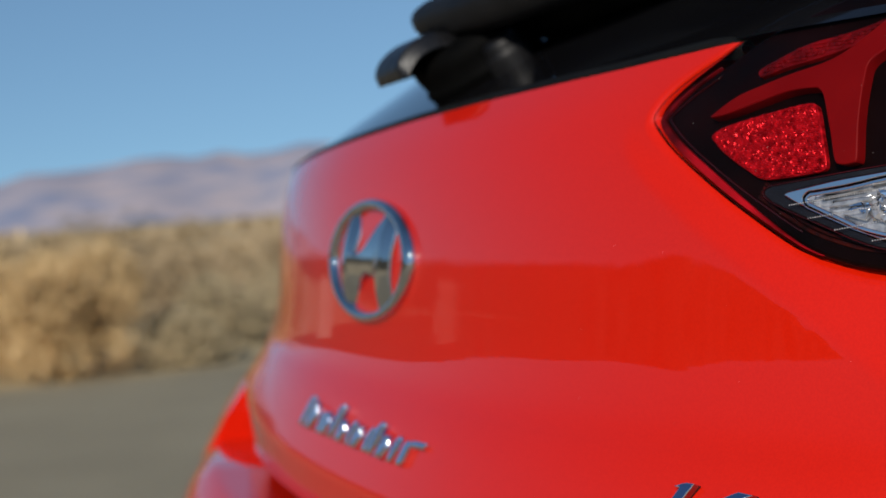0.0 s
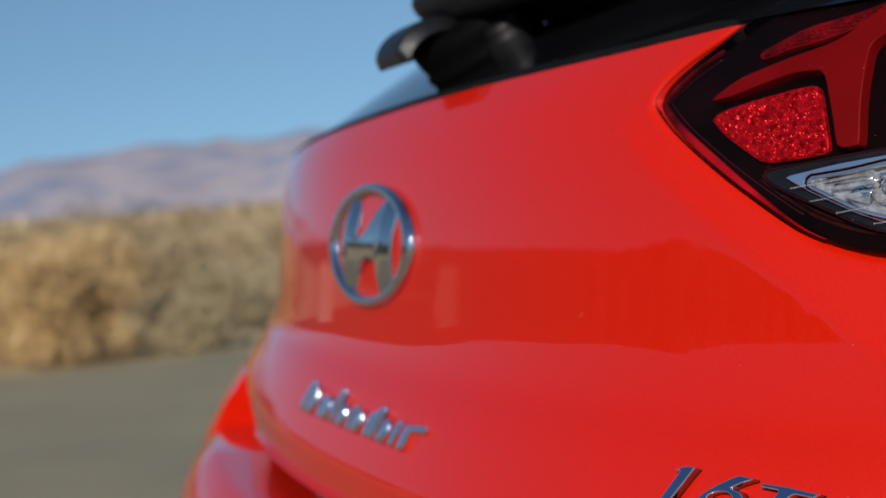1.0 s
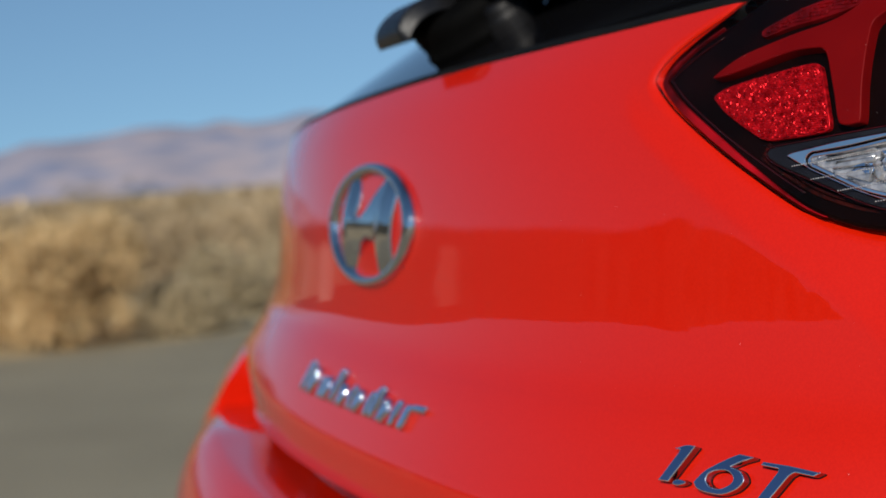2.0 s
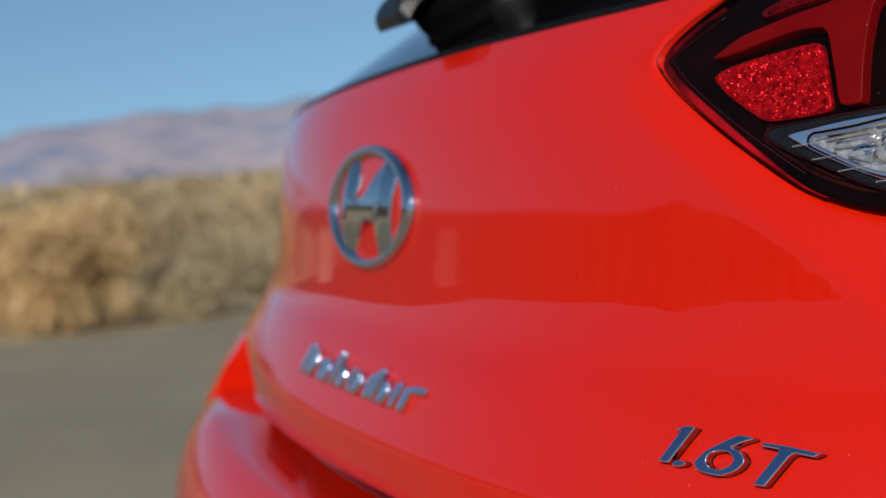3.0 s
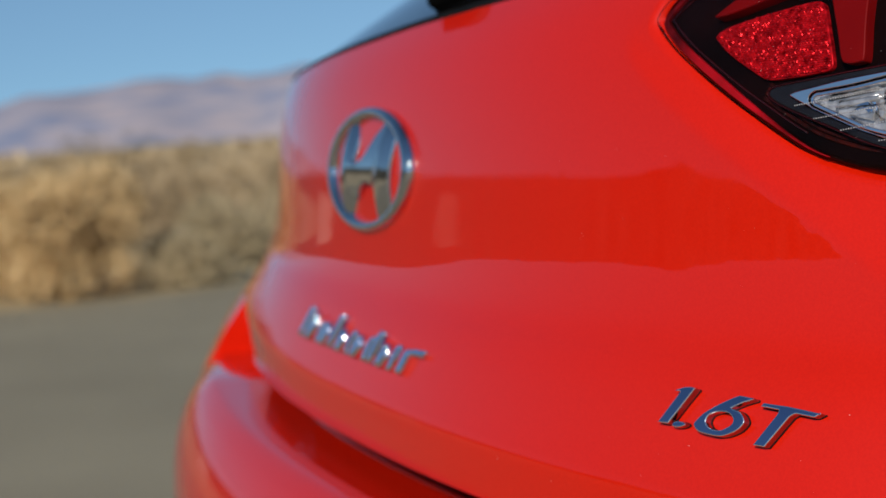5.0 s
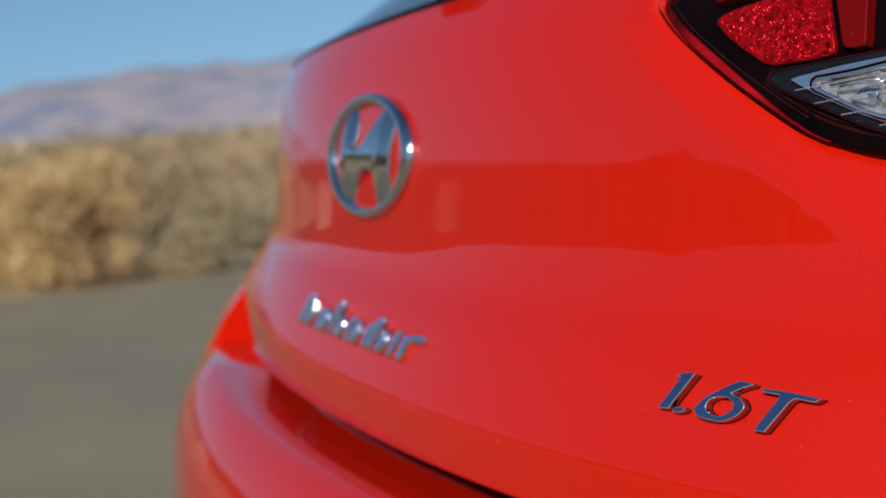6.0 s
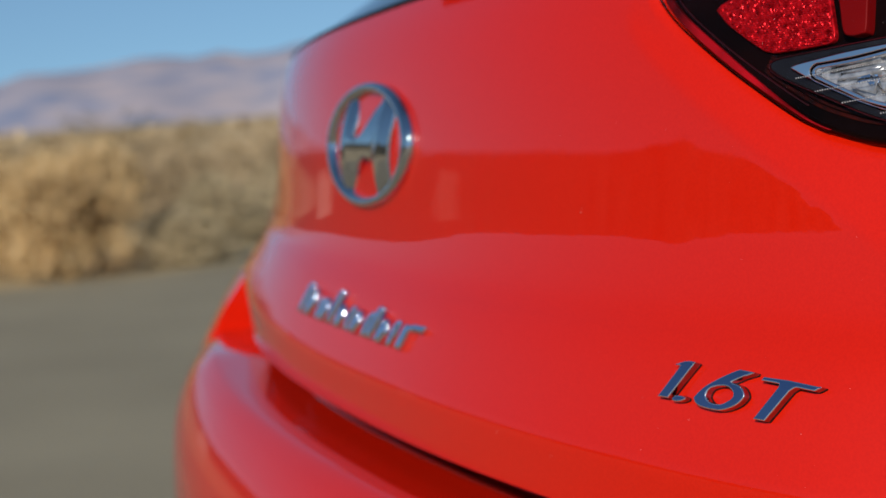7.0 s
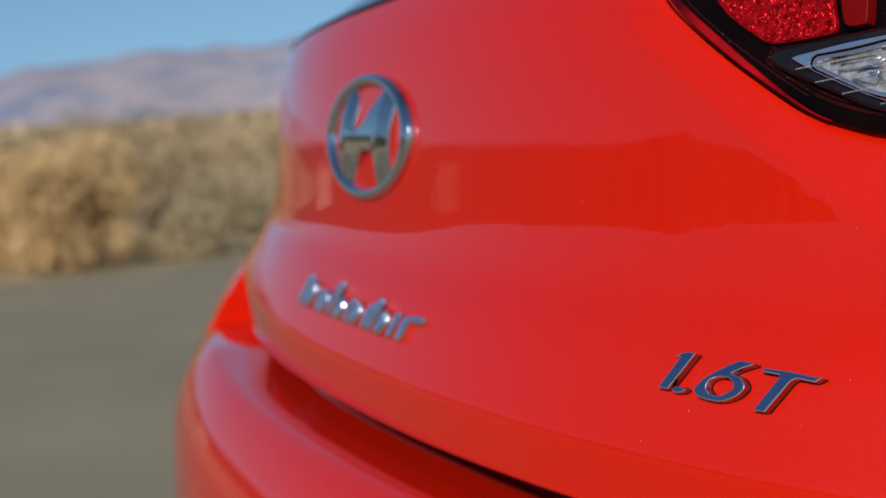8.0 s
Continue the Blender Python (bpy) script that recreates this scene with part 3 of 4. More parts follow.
def build_wiper():
    wiper = rel(empty("rear_wiper", (0, 0, 0)))
    tagged(wiper, "black plastic rear wiper parked along the glass")
    curve = [(0.012, 0.0440, 0.0420, 0.002, 0.002), (0.013, 0.0440, 0.0420, 0.007, 0.006), (0.018, 0.0445, 0.0425, 0.011, 0.009), (0.036, 0.0450, 0.0415, 0.013, 0.0105),
             (0.08, 0.0455, 0.0375, 0.013, 0.0125), (0.14, 0.052, 0.0345, 0.013, 0.0130), (0.20, 0.062, 0.0325, 0.012, 0.0120), (0.32, 0.096, 0.029, 0.010, 0.010), (0.40, 0.118, 0.027, 0.008, 0.008), (0.41, 0.120, 0.027, 0.003, 0.003)]
    glass_tube("wiper_arm", [(p[0] - 0.016, p[1], p[2] - 0.001, p[3], p[4]) for p in spline(curve, 4, closed=False)], MATTE_BLACK, wiper)
    # the nut's rounded cap on the arm's hub, in front of the hood
    rows = []
    for r, h in ((0.0125, -0.004), (0.0125, 0.0070), (0.0121, 0.0090), (0.0110, 0.0105), (0.0108, 0.0120), (0.0104, 0.0150), (0.0090, 0.0170), (0.0060, 0.0180), (0.0, 0.0184)):
        rows.append([tuple(pane(0.066 + r * math.cos(2 * math.pi * k / 36), 0.0435 + r * math.sin(2 * math.pi * k / 36), h)) for k in range(37)])
    v, f = grid_mesh(rows)
    from_lists("nut_cap", v, f, MATTE_BLACK, wiper, "matte black stepped cap")
    glass_tube("wiper_blade", [(0.05, 0.074, 0.016, 0.002, 0.004), (0.055, 0.074, 0.017, 0.008, 0.017), (0.2, 0.092, 0.016, 0.008, 0.016), (0.40, 0.135, 0.012, 0.006, 0.010), (0.41, 0.136, 0.012, 0.002, 0.004)], RUBBER, wiper)
    # the pivot's foot on the glass: a stepped round grommet
    rows = []
    cs = 0.0470
    for r, h in ((0.0345, -0.012), (0.0345, 0.001), (0.0355, 0.003), (0.0360, 0.0050), (0.0355, 0.0070), (0.0345, 0.0085), (0.0360, 0.0150), (0.0365, 0.0190), (0.0350, 0.0230), (0.0300, 0.0260), (0.0180, 0.0280), (0.0150, 0.0380), (0.0, 0.0390)):
        rows.append([tuple(pane(0.025 + (1.15 if math.cos(2 * math.pi * k / 48) > 0 else 1.0) * r * math.cos(2 * math.pi * k / 48), cs + r * math.sin(2 * math.pi * k / 48), h)) for k in range(49)])
    v, f = grid_mesh(rows)
    from_lists("wiper_grommet", v, f, FOOT_BLACK, wiper)
    # the hinged cover over the pivot: an arched hood with an open near side and a beak
    def hood(x, s, h):
        return pane(x + 0.025, s + 0.003, h)

    outer = spline([(-0.0080, 0.0258), (-0.0065, 0.0325), (-0.0010, 0.0370), (0.0070, 0.0392), (0.0150, 0.0392), (0.0235, 0.0372), (0.0315, 0.0318), (0.0375, 0.0235), (0.0420, 0.0135)], 4, closed=False)
    under = spline([(-0.0060, 0.0256), (-0.0010, 0.0280), (0.0040, 0.0297), (0.0100, 0.0303), (0.0160, 0.0295), (0.0220, 0.0275), (0.0275, 0.0240), (0.0315, 0.0185), (0.0345, 0.0110)], 4, closed=False)
    rows = []
    for x, g in ((-0.020, 0.0), (0.0130, 0.0), (0.0150, 0.0003), (0.0160, 0.0009), (0.0195, 0.0066), (0.0200, 0.0075), (-0.018, 0.0075)):
        rows.append([tuple(hood(x, p[0] + (q[0] - p[0]) * g / 0.0075, p[1] + (q[1] - p[1]) * g / 0.0075)) for p, q in zip(outer, under)])
    skirt = [(-0.0065, 0.0252), (0.0150, 0.0190), (0.0315, 0.0185), (0.0345, 0.0110)]
    rows.append([tuple(hood(-0.018, np.interp(k, (0, 18, 28, 32), [q[0] for q in skirt]), np.interp(k, (0, 18, 28, 32), [q[1] for q in skirt]))) for k in range(33)])
    rows.append([tuple(hood(-0.020, np.interp(k, (0, 18, 28, 32), [q[0] for q in skirt]), np.interp(k, (0, 18, 28, 32), [q[1] for q in skirt]))) for k in range(33)])
    rows.append(rows[0])
    v, f = grid_mesh(rows)
    from_lists("pivot_cover", v, f, BLACK_PLASTIC, wiper)


build_wiper()

# ---- tail lamp ----
CLOCKWISE = sum(a[0] * b[1] - b[0] * a[1] for a, b in zip(LAMP, LAMP[1:] + LAMP[:1])) < 0
LAMP_CCW = LAMP_LOOP[::-1] if CLOCKWISE else LAMP_LOOP


def build_lamp():
    lamp = rel(empty("tail_lamp", (0, 0, 0)))
    tagged(lamp, "black and red tail lamp with a clear reversing light")
    skin_plate("housing", [inset(LAMP_CCW, 0.002)], tail, -0.004, 0.02, LAMP_BLACK, lamp, 0.002, "glossy black lamp housing")
    # red edge band that follows the lens's rim; its bright red and taper imitate sun fading into shade
    def run(d0, d1, keep=lambda p: True, thin=1.0):
        # the part of the rim below the window's foot, as one closed strip, thinner along its lower run
        n = len(LAMP_CCW)
        low = [LAMP_CCW[k][1] < 1.041 and keep(LAMP_CCW[k]) for k in range(n)]
        start = next(k for k in range(n) if low[k] and not low[k - 1])
        ids = [(start + k) % n for k in range(n) if low[(start + k) % n]]
        a, b = inset(LAMP_CCW, d0), inset(LAMP_CCW, d1)
        far = [a[k] + (b[k] - a[k]) * (1 - (1 - thin) * smooth(0.31, 0.37, a[k][0])) * (1 - 0.9 * smooth(1.022, 1.040, a[k][1])) for k in ids]
        return [a[k] for k in ids] + far[::-1]

    skin_plate("edge_band", [run(0.0024, 0.0054, lambda p: p[0] < 0.372, thin=0.10)], tail, -0.0028, 0.0016, SUNLIT_RIM_RED, lamp, 0.0002, "red edge band coloured and tapered as if sunlit through")
    skin_plate("edge_line", [run(0.0068, 0.0074, lambda p: p[0] < 0.36)], tail, -0.0034, 0.0008, EDGE_RED, lamp, 0.0001, "thin dark red edge line")
    arm = [(0.3124, 1.0172), (0.3228, 1.0233), (0.3355, 1.0268), (0.3465, 1.0294), (0.3596, 1.0319), (0.3676, 1.0351), (0.3740, 1.0405), (0.3790, 1.0452), (0.3900, 1.0530), (0.4352, 1.0635), (0.4462, 1.0536), (0.4128, 1.0440), (0.3930, 1.0385), (0.3845, 1.0334), (0.3800, 1.0297), (0.3808, 1.0231), (0.3830, 1.0099), (0.3850, 0.9965), (0.3832, 0.9946), (0.3786, 0.9944), (0.3758, 0.9963), (0.3722, 1.0061), (0.3662, 1.0180), (0.3626, 1.0219), (0.3590, 1.0229), (0.3486, 1.0228), (0.3359, 1.0203), (0.3226, 1.0174), (0.3143, 1.0164)]
    skin_plate("light_guide", [spline(arm, 5)], tail, 0.0008, 0.006, LAMP_RED, lamp, 0.0006, "smooth red light guide")
    block = spline([(0.3122, 1.0098), (0.3163, 1.0127), (0.3281, 1.0151), (0.3416, 1.0170), (0.3559, 1.0187), (0.3607, 1.0178), (0.3630, 1.0150), (0.3665, 1.0075), (0.3706, 0.9966), (0.3699, 0.9934), (0.3650, 0.9924), (0.3510, 0.9914), (0.3428, 0.9916), (0.3366, 0.9941), (0.3216, 1.0024), (0.3148, 1.0074)], 5)
    skin_plate("brake_light_base", [block], tail, -0.002, 0.004, REFLECTOR_RED, lamp, 0.0006, "deep red textured brake light")
    optic_field("brake_light_optic", block, 0.0015, 0.0008, -0.0018, 0.0004, REFLECTOR_RED, lamp, 21, 0.8)
    strip = spline([(0.3270, 1.0319), (0.3259, 1.0343), (0.3320, 1.0374), (0.3454, 1.0420), (0.3599, 1.0437), (0.3742, 1.0470), (0.3850, 1.0530), (0.3830, 1.0482), (0.3697, 1.0400), (0.3639, 1.0376), (0.3523, 1.0354), (0.3400, 1.0338), (0.3301, 1.0315)], 5)
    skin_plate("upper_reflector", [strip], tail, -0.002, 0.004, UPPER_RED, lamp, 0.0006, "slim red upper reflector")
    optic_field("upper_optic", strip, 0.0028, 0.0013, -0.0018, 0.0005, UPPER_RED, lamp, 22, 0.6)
    frame_loop = spline([(0.3554, 0.9851), (0.3578, 0.9864), (0.3654, 0.9876), (0.3784, 0.9895), (0.3969, 0.9914), (0.4113, 0.9929), (0.4179, 0.9857), (0.4171, 0.9710), (0.4096, 0.9653), (0.3961, 0.9674), (0.3859, 0.9712), (0.3739, 0.9761), (0.3645, 0.9801), (0.3575, 0.9835)], 6)
    inner = spline([(0.3657, 0.9830), (0.3670, 0.9842), (0.3694, 0.9844), (0.3825, 0.9857), (0.3973, 0.9880), (0.4098, 0.9892), (0.4142, 0.9841), (0.4131, 0.9730), (0.4074, 0.9685), (0.3987, 0.9698), (0.3881, 0.9726), (0.3786, 0.9765), (0.3693, 0.9805), (0.3668, 0.9816)], 6)
    surround = spline([(0.3449, 0.9860), (0.3478, 0.9885), (0.3617, 0.9900), (0.3766, 0.9915), (0.3952, 0.9932), (0.4097, 0.9944), (0.4181, 0.9893), (0.4195, 0.9708), (0.4122, 0.9636), (0.3975, 0.9647), (0.3846, 0.9686), (0.3725, 0.9735), (0.3594, 0.9785), (0.3490, 0.9828)], 6)
    reverse = skin_plate("reversing_light", [inner], tail, -0.0035, 0.004, REVERSE_CLEAR, lamp, 0.0006, "clear faceted reversing light")
    for prism in ([(0.3705, 0.9827), (0.3900, 0.9852), (0.3903, 0.9868), (0.3712, 0.9840)], [(0.3740, 0.9795), (0.3900, 0.9812), (0.3905, 0.9838), (0.3762, 0.9822)], [(0.3800, 0.9768), (0.3890, 0.9745), (0.3905, 0.9795), (0.3820, 0.9790)], [(0.3960, 0.9735), (0.4100, 0.9740), (0.4105, 0.9872), (0.3975, 0.9860)]):
        skin_plate("prism", [prism], tail, -0.0016, 0.002, REVERSE_CLEAR, reverse, 0.0007, step=0.02)
    bm = bmesh.new()
    for dx, dz, r in ((0.0, 0.0, 0.0026), (0.0030, -0.0018, 0.0020), (-0.0016, 0.0034, 0.0016), (0.0034, 0.0030, 0.0018)):
        x, z = 0.3925 + dx, 0.9770 + dz
        bmesh.ops.create_icosphere(bm, subdivisions=1, radius=r, matrix=Matrix.Translation((x, tail(x, z) + 0.0020, z)) @ Matrix.Rotation(r * 900, 4, "Y") @ Matrix.Diagonal((0.9, 0.8, 1.5, 1)))
    part("bulb_cover", bm, REVERSE_CLEAR, reverse, "faceted bright bulb cover", smooth=False)
    band = lambda x, z: tail(x, z) - 0.07 * (z - 0.98)
    skin_plate("chrome_bezel", [inset(ccw(frame_loop), 0.0005), inset(ccw(inner), -0.0016)], band, 0.0004, 0.006, BRIGHT_CHROME, lamp, 0.0003, "bright chrome bezel", step=0.003)
    skin_plate("bezel_lip", [inset(ccw(inner), -0.0010), inset(ccw(inner), 0.0003)], tail, 0.0002, 0.006, BRIGHT_CHROME, lamp, 0.0003)
    skin_plate("bezel_groove", [inset(ccw(inner), -0.0016), inset(ccw(inner), -0.0010)], tail, -0.0006, 0.004, LAMP_BLACK, lamp, 0.0001)
    skin_plate("bezel_surround", [ccw(surround), inset(ccw(frame_loop), 0.0001)], tail, -0.0008, 0.006, SURROUND, lamp, 0.0008, "dark gloss surround")
    skin_plate("surround_line", [inset(ccw(surround), -0.0003), inset(ccw(surround), 0.0001)], tail, -0.0006, 0.002, EDGE_RED, lamp, 0.0001, "thin red line round the reversing light")
    optic_field("facet", inset(ccw(inner), 0.0012), 0.0050, 0.0026, -0.0030, 0.0017, BRIGHT_CHROME, reverse, 33, 0.9)
    for k, d in enumerate((0.0082, 0.0100, 0.0118, 0.0136)):
        skin_plate("grille_rib", [run(d, d + 0.0013, lambda p: 0.335 < p[0] < 0.47 and p[1] < 0.99)], tail, -0.0034, 0.001, GRILLE_RED, lamp, 0.0002)
    for a, b in (((0.3594, 0.9810), (0.4120, 0.9862)), ((0.3680, 0.9760), (0.4130, 0.9811)), ((0.3794, 0.9716), (0.4130, 0.9760)), ((0.3943, 0.9675), (0.4110, 0.9695))):
        bm = bmesh.new()
        n = int((b[0] - a[0]) / 0.00098)
        for k in range(n):
            x, z = (a[i] + (b[i] - a[i]) * k / n for i in (0, 1))
            p = Vector((x, tail(x, z), z)) + skin_normal(x, z) * 0.0016
            bmesh.ops.create_icosphere(bm, subdivisions=1, radius=0.00034, matrix=Matrix.Translation(p))
        part("bead_line", bm, BEAD, reverse, "row of tiny clear beads")
    lens = skin_plate("lens", [inset(LAMP_CCW, 0.0014)], tail, 0.0016, 0.005, LENS, lamp, 0.003, "clear outer lens", step=0.006)
    lens.visible_shadow = False
    dust("lens_dust", 50, (0.28, 0.42), (0.955, 1.05), lambda x, z: outside((x, z), LAMP_LOOP) < -0.006, 0.00205, 31, lamp)


def dust(name, count, xs, zs, keep, up, seed, parent=None):
    """Tiny pale specks lying on the car's skin."""
    rng = random.Random(seed)
    bm = bmesh.new()
    while count:
        x, z = rng.uniform(*xs), rng.uniform(*zs)
        if not keep(x, z):
            continue
        count -= 1
        p = Vector((x, tail(x, z), z)) + skin_normal(x, z) * up
        bmesh.ops.create_icosphere(bm, subdivisions=1, radius=0.00004 + 0.00011 * rng.random() ** 3, matrix=Matrix.Translation(p))
    ob = part(name, bm, DUST, parent)
    tagged(ob, "scattered pale dust specks", kind="stuff")
    return ob


def ccw(loop):
    area = sum(a[0] * b[1] - b[0] * a[1] for a, b in zip(loop, loop[1:] + loop[:1]))
    return loop[::-1] if area < 0 else loop


def optic_field(name, loop, wide, high, base, peak, mat, parent, seed, loose=0.2):
    """A field of small pillow prisms laid like bricks, the optics of a lamp."""
    rng = random.Random(seed)
    a = np.array(loop)
    lo, hi = a.min(0), a.max(0)
    verts, faces = [], []
    nx, nz = int((hi[0] - lo[0]) / wide) + 1, int((hi[1] - lo[1]) / high)
    for j in range(nz):
        for i in range(nx):
            x, z = lo[0] + (i + (0.5 if j % 2 else 0.0)) * wide, lo[1] + (j + 0.5) * high
            w, h = wide * 0.48, high * 0.47
            if any(outside((x + dx, z + dz), loop) > -0.0003 for dx in (-w, w) for dz in (-h, h)):
                continue
            k = len(verts)
            n = skin_normal(x, z)
            for dx, dz in ((-w, -h), (w, -h), (w, h), (-w, h)):
                verts.append(tuple(Vector((x + dx, tail(x + dx, z + dz), z + dz)) + n * base))
            for dx, dz in ((-1, -1), (1, -1), (1, 1), (-1, 1)):
                ox, oz = dx * w * 0.7 + rng.uniform(-1, 1) * w * loose, dz * h * 0.6 + rng.uniform(-1, 1) * h * loose
                verts.append(tuple(Vector((x + ox, tail(x + ox, z + oz), z + oz)) + n * (base + peak * rng.uniform(0.5, 1.0))))
            faces += [(k, k + 1, k + 5, k + 4), (k + 1, k + 2, k + 6, k + 5), (k + 2, k + 3, k + 7, k + 6), (k + 3, k, k + 4, k + 7), (k + 4, k + 5, k + 6, k + 7)]
    return from_lists(name, verts, faces, mat, parent, smooth=False)


SURROUND = mottle(material("dark_gloss_surround", (0.02, 0.022, 0.028), 0.08, 0.0, spec=0.16), (0.006, 0.006, 0.009), (0.016, 0.017, 0.022), 60, rough=(0.05, 0.12))
# Bright red stands in for sunlight shining through the band.
SUNLIT_RIM_RED = mottle(material("sunlit_rim_red", (0.2, 0.004, 0.006), 0.35, 0.0, 0.0, spec=0.08), (0.006, 0.001, 0.001), (0.44, 0.005, 0.012), 30, 6)
EDGE_RED = mottle(material("edge_red", (0.06, 0.003, 0.004), 0.25, 0.0, 0.15, spec=0.3), (0.003, 0.001, 0.001), (0.055, 0.002, 0.003), 20, 6)
GRILLE_RED = mottle(material("grille_red", (0.03, 0.003, 0.002), 0.4, spec=0.15), (0.001, 0.0005, 0.0004), (0.045, 0.004, 0.002), 260, 5)
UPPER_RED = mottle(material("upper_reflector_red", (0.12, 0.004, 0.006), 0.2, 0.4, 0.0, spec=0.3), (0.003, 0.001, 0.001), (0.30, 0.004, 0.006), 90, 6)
build_lamp()


# ---- emblem and badges ----
def build_emblem():
    emblem = rel(empty("emblem", (0, 0, 0)))
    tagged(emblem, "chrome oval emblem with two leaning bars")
    cx, cz = -0.0062, 0.9604
    # a domed oval ring
    verts, faces = [], []
    sect = ((0.0, 0.0), (0.0, 0.0020), (0.05, 0.0032), (0.16, 0.0044), (0.33, 0.0052), (0.5, 0.0054), (0.67, 0.0052), (0.84, 0.0044), (0.95, 0.0032), (1.0, 0.0020), (1.0, 0.0))
    n = 128
    for i in range(n):
        t = 2 * math.pi * i / n
        for q, up in sect:
            a, b = 0.0735 - 0.0115 * q, 0.0352 - 0.0060 * q
            x, z = cx + a * math.cos(t), cz + b * math.sin(t)
            verts.append(tuple(Vector((x, tail(x, z), z)) + skin_normal(x, z) * up))
    m = len(sect)
    for i in range(n):
        for k in range(m - 1):
            p, q = i * m, ((i + 1) % n) * m
            faces.append((p + k, p + k + 1, q + k + 1, q + k))
    from_lists("oval_ring", verts, faces, CHROME, emblem)
    left = [(-0.0430, 0.0262), (-0.0205, 0.0305), (-0.0223, 0.0104), (-0.0251, 0.0005), (-0.0200, -0.0141), (-0.0259, -0.0280), (-0.0460, -0.0240), (-0.0487, -0.0031), (-0.0440, 0.0071)]
    right = [(0.0197, 0.0295), (0.0430, 0.0245), (0.0380, -0.0020), (0.0363, -0.0267), (0.0163, -0.0310), (0.0139, -0.0086), (0.0060, 0.0056)]
    cross = [(-0.0265, 0.0051), (-0.0145, 0.0039), (-0.0061, 0.0049), (0.0064, 0.0104), (0.0205, 0.0222), (0.0289, 0.0103), (0.0177, -0.0073), (0.0077, -0.0062), (-0.0045, -0.0090), (-0.0171, -0.0158), (-0.0360, -0.0129), (-0.0393, -0.0013)]

    def dome(mid, lean, ridge, foot=0.0093, bend=7.0):
        # each bar is a low roof that leans back more towards its top
        def f(x, z):
            h = z - cz + foot
            return tail(mid, cz) + 0.5 * (skin_tilt(x, mid)) + bend * h * h - 0.0010 + ridge * abs(x - mid - lean * (z - cz))
        return f

    def skin_tilt(x, mid):
        return plan(x) - plan(mid)

    for name, loop, f in (("leaning_bar", left, dome(cx - 0.0335, 0.06, 0.42)), ("leaning_bar", right, dome(cx + 0.0285, 0.09, 0.42)), ("cross_bar", cross, dome(cx, 0.0, 0.0, 0.0031, 13.0))):
        pts = [(cx + x, cz + z) for x, z in loop]
        pts = spline(pts, 4) if name == "cross_bar" else rounded(pts, 0.010, 6)
        skin_plate(name, [pts], f, 0.0066 if name != "cross_bar" else 0.0050, 0.009, CHROME, emblem, 0.0017, step=0.0025, edge=FACET_CHROME, edge_flat=True)


def build_name_bars():
    # the model's name, kept as plain leaning chrome bars of its strokes' size
    badge = rel(empty("name_badge", (0, 0, 0)))
    tagged(badge, "row of small chrome lettering bars")
    x = -0.0725
    for k_bar, (wide, high, gap) in enumerate(((0.0075, 0.0185, 0.0050), (0.0110, 0.0160, 0.0060), (0.0065, 0.0128, 0.0034), (0.0105, 0.0138, 0.0050), (0.0070, 0.0195, 0.0062), (0.0105, 0.0128, 0.0030), (0.0060, 0.0138, 0.0058),
                            (0.0105, 0.0128, 0.0050), (0.0065, 0.0138, 0.0034), (0.0075, 0.0176, 0.0056), (0.0105, 0.0128, 0.0030), (0.0060, 0.0138, 0.0054), (0.0075, 0.0132, 0.0))):
        z0, lean = 0.8603 - 0.006 * (x + 0.064), 0.0090
        k = high / 0.0175
        wide *= 1.1
        if wide > 0.009:
            # a broad stroke bows out to one side
            a, b, c = (np.array(q) for q in ((x + wide * 0.75, z0), (x + wide * 1.12 + lean * k * 0.85, z0 + high * 0.55), (x + wide * 0.45 + lean * k, z0 + high)))
            bow = [(1 - t) ** 2 * a + 2 * t * (1 - t) * b + t * t * c for t in np.linspace(0, 1, 13)]
            loop = [np.array((x + 0.001, z0))] + bow + [np.array((x + lean * k, z0 + high - 0.001)), np.array((x, z0 + 0.001))]
        else:
            loop = rounded([(x, z0), (x + wide, z0), (x + wide + lean * k, z0 + high), (x + lean * k, z0 + high)], 0.0040)
        high_bar = wide > 0.009 or high > 0.017
        skin_plate("lettering_bar", [loop], tail, 0.0052 if high_bar else 0.0038, 0.0060, NAME_CHROME, badge, 0.0026 if high_bar else 0.0018, step=0.02, smooth_top=k_bar % 3 == 1)
        x += wide + 1.1 * gap
    x0, z0 = x + 0.004, 0.8690
    skin_plate("lettering_bar", [rounded([(x0, z0), (x0 + 0.017, z0 + 0.0005), (x0 + 0.019, z0 + 0.0045), (x0 + 0.002, z0 + 0.0040)], 0.003)], tail, 0.0035, 0.0045, NAME_CHROME, badge, 0.0016, step=0.02, smooth_top=False)


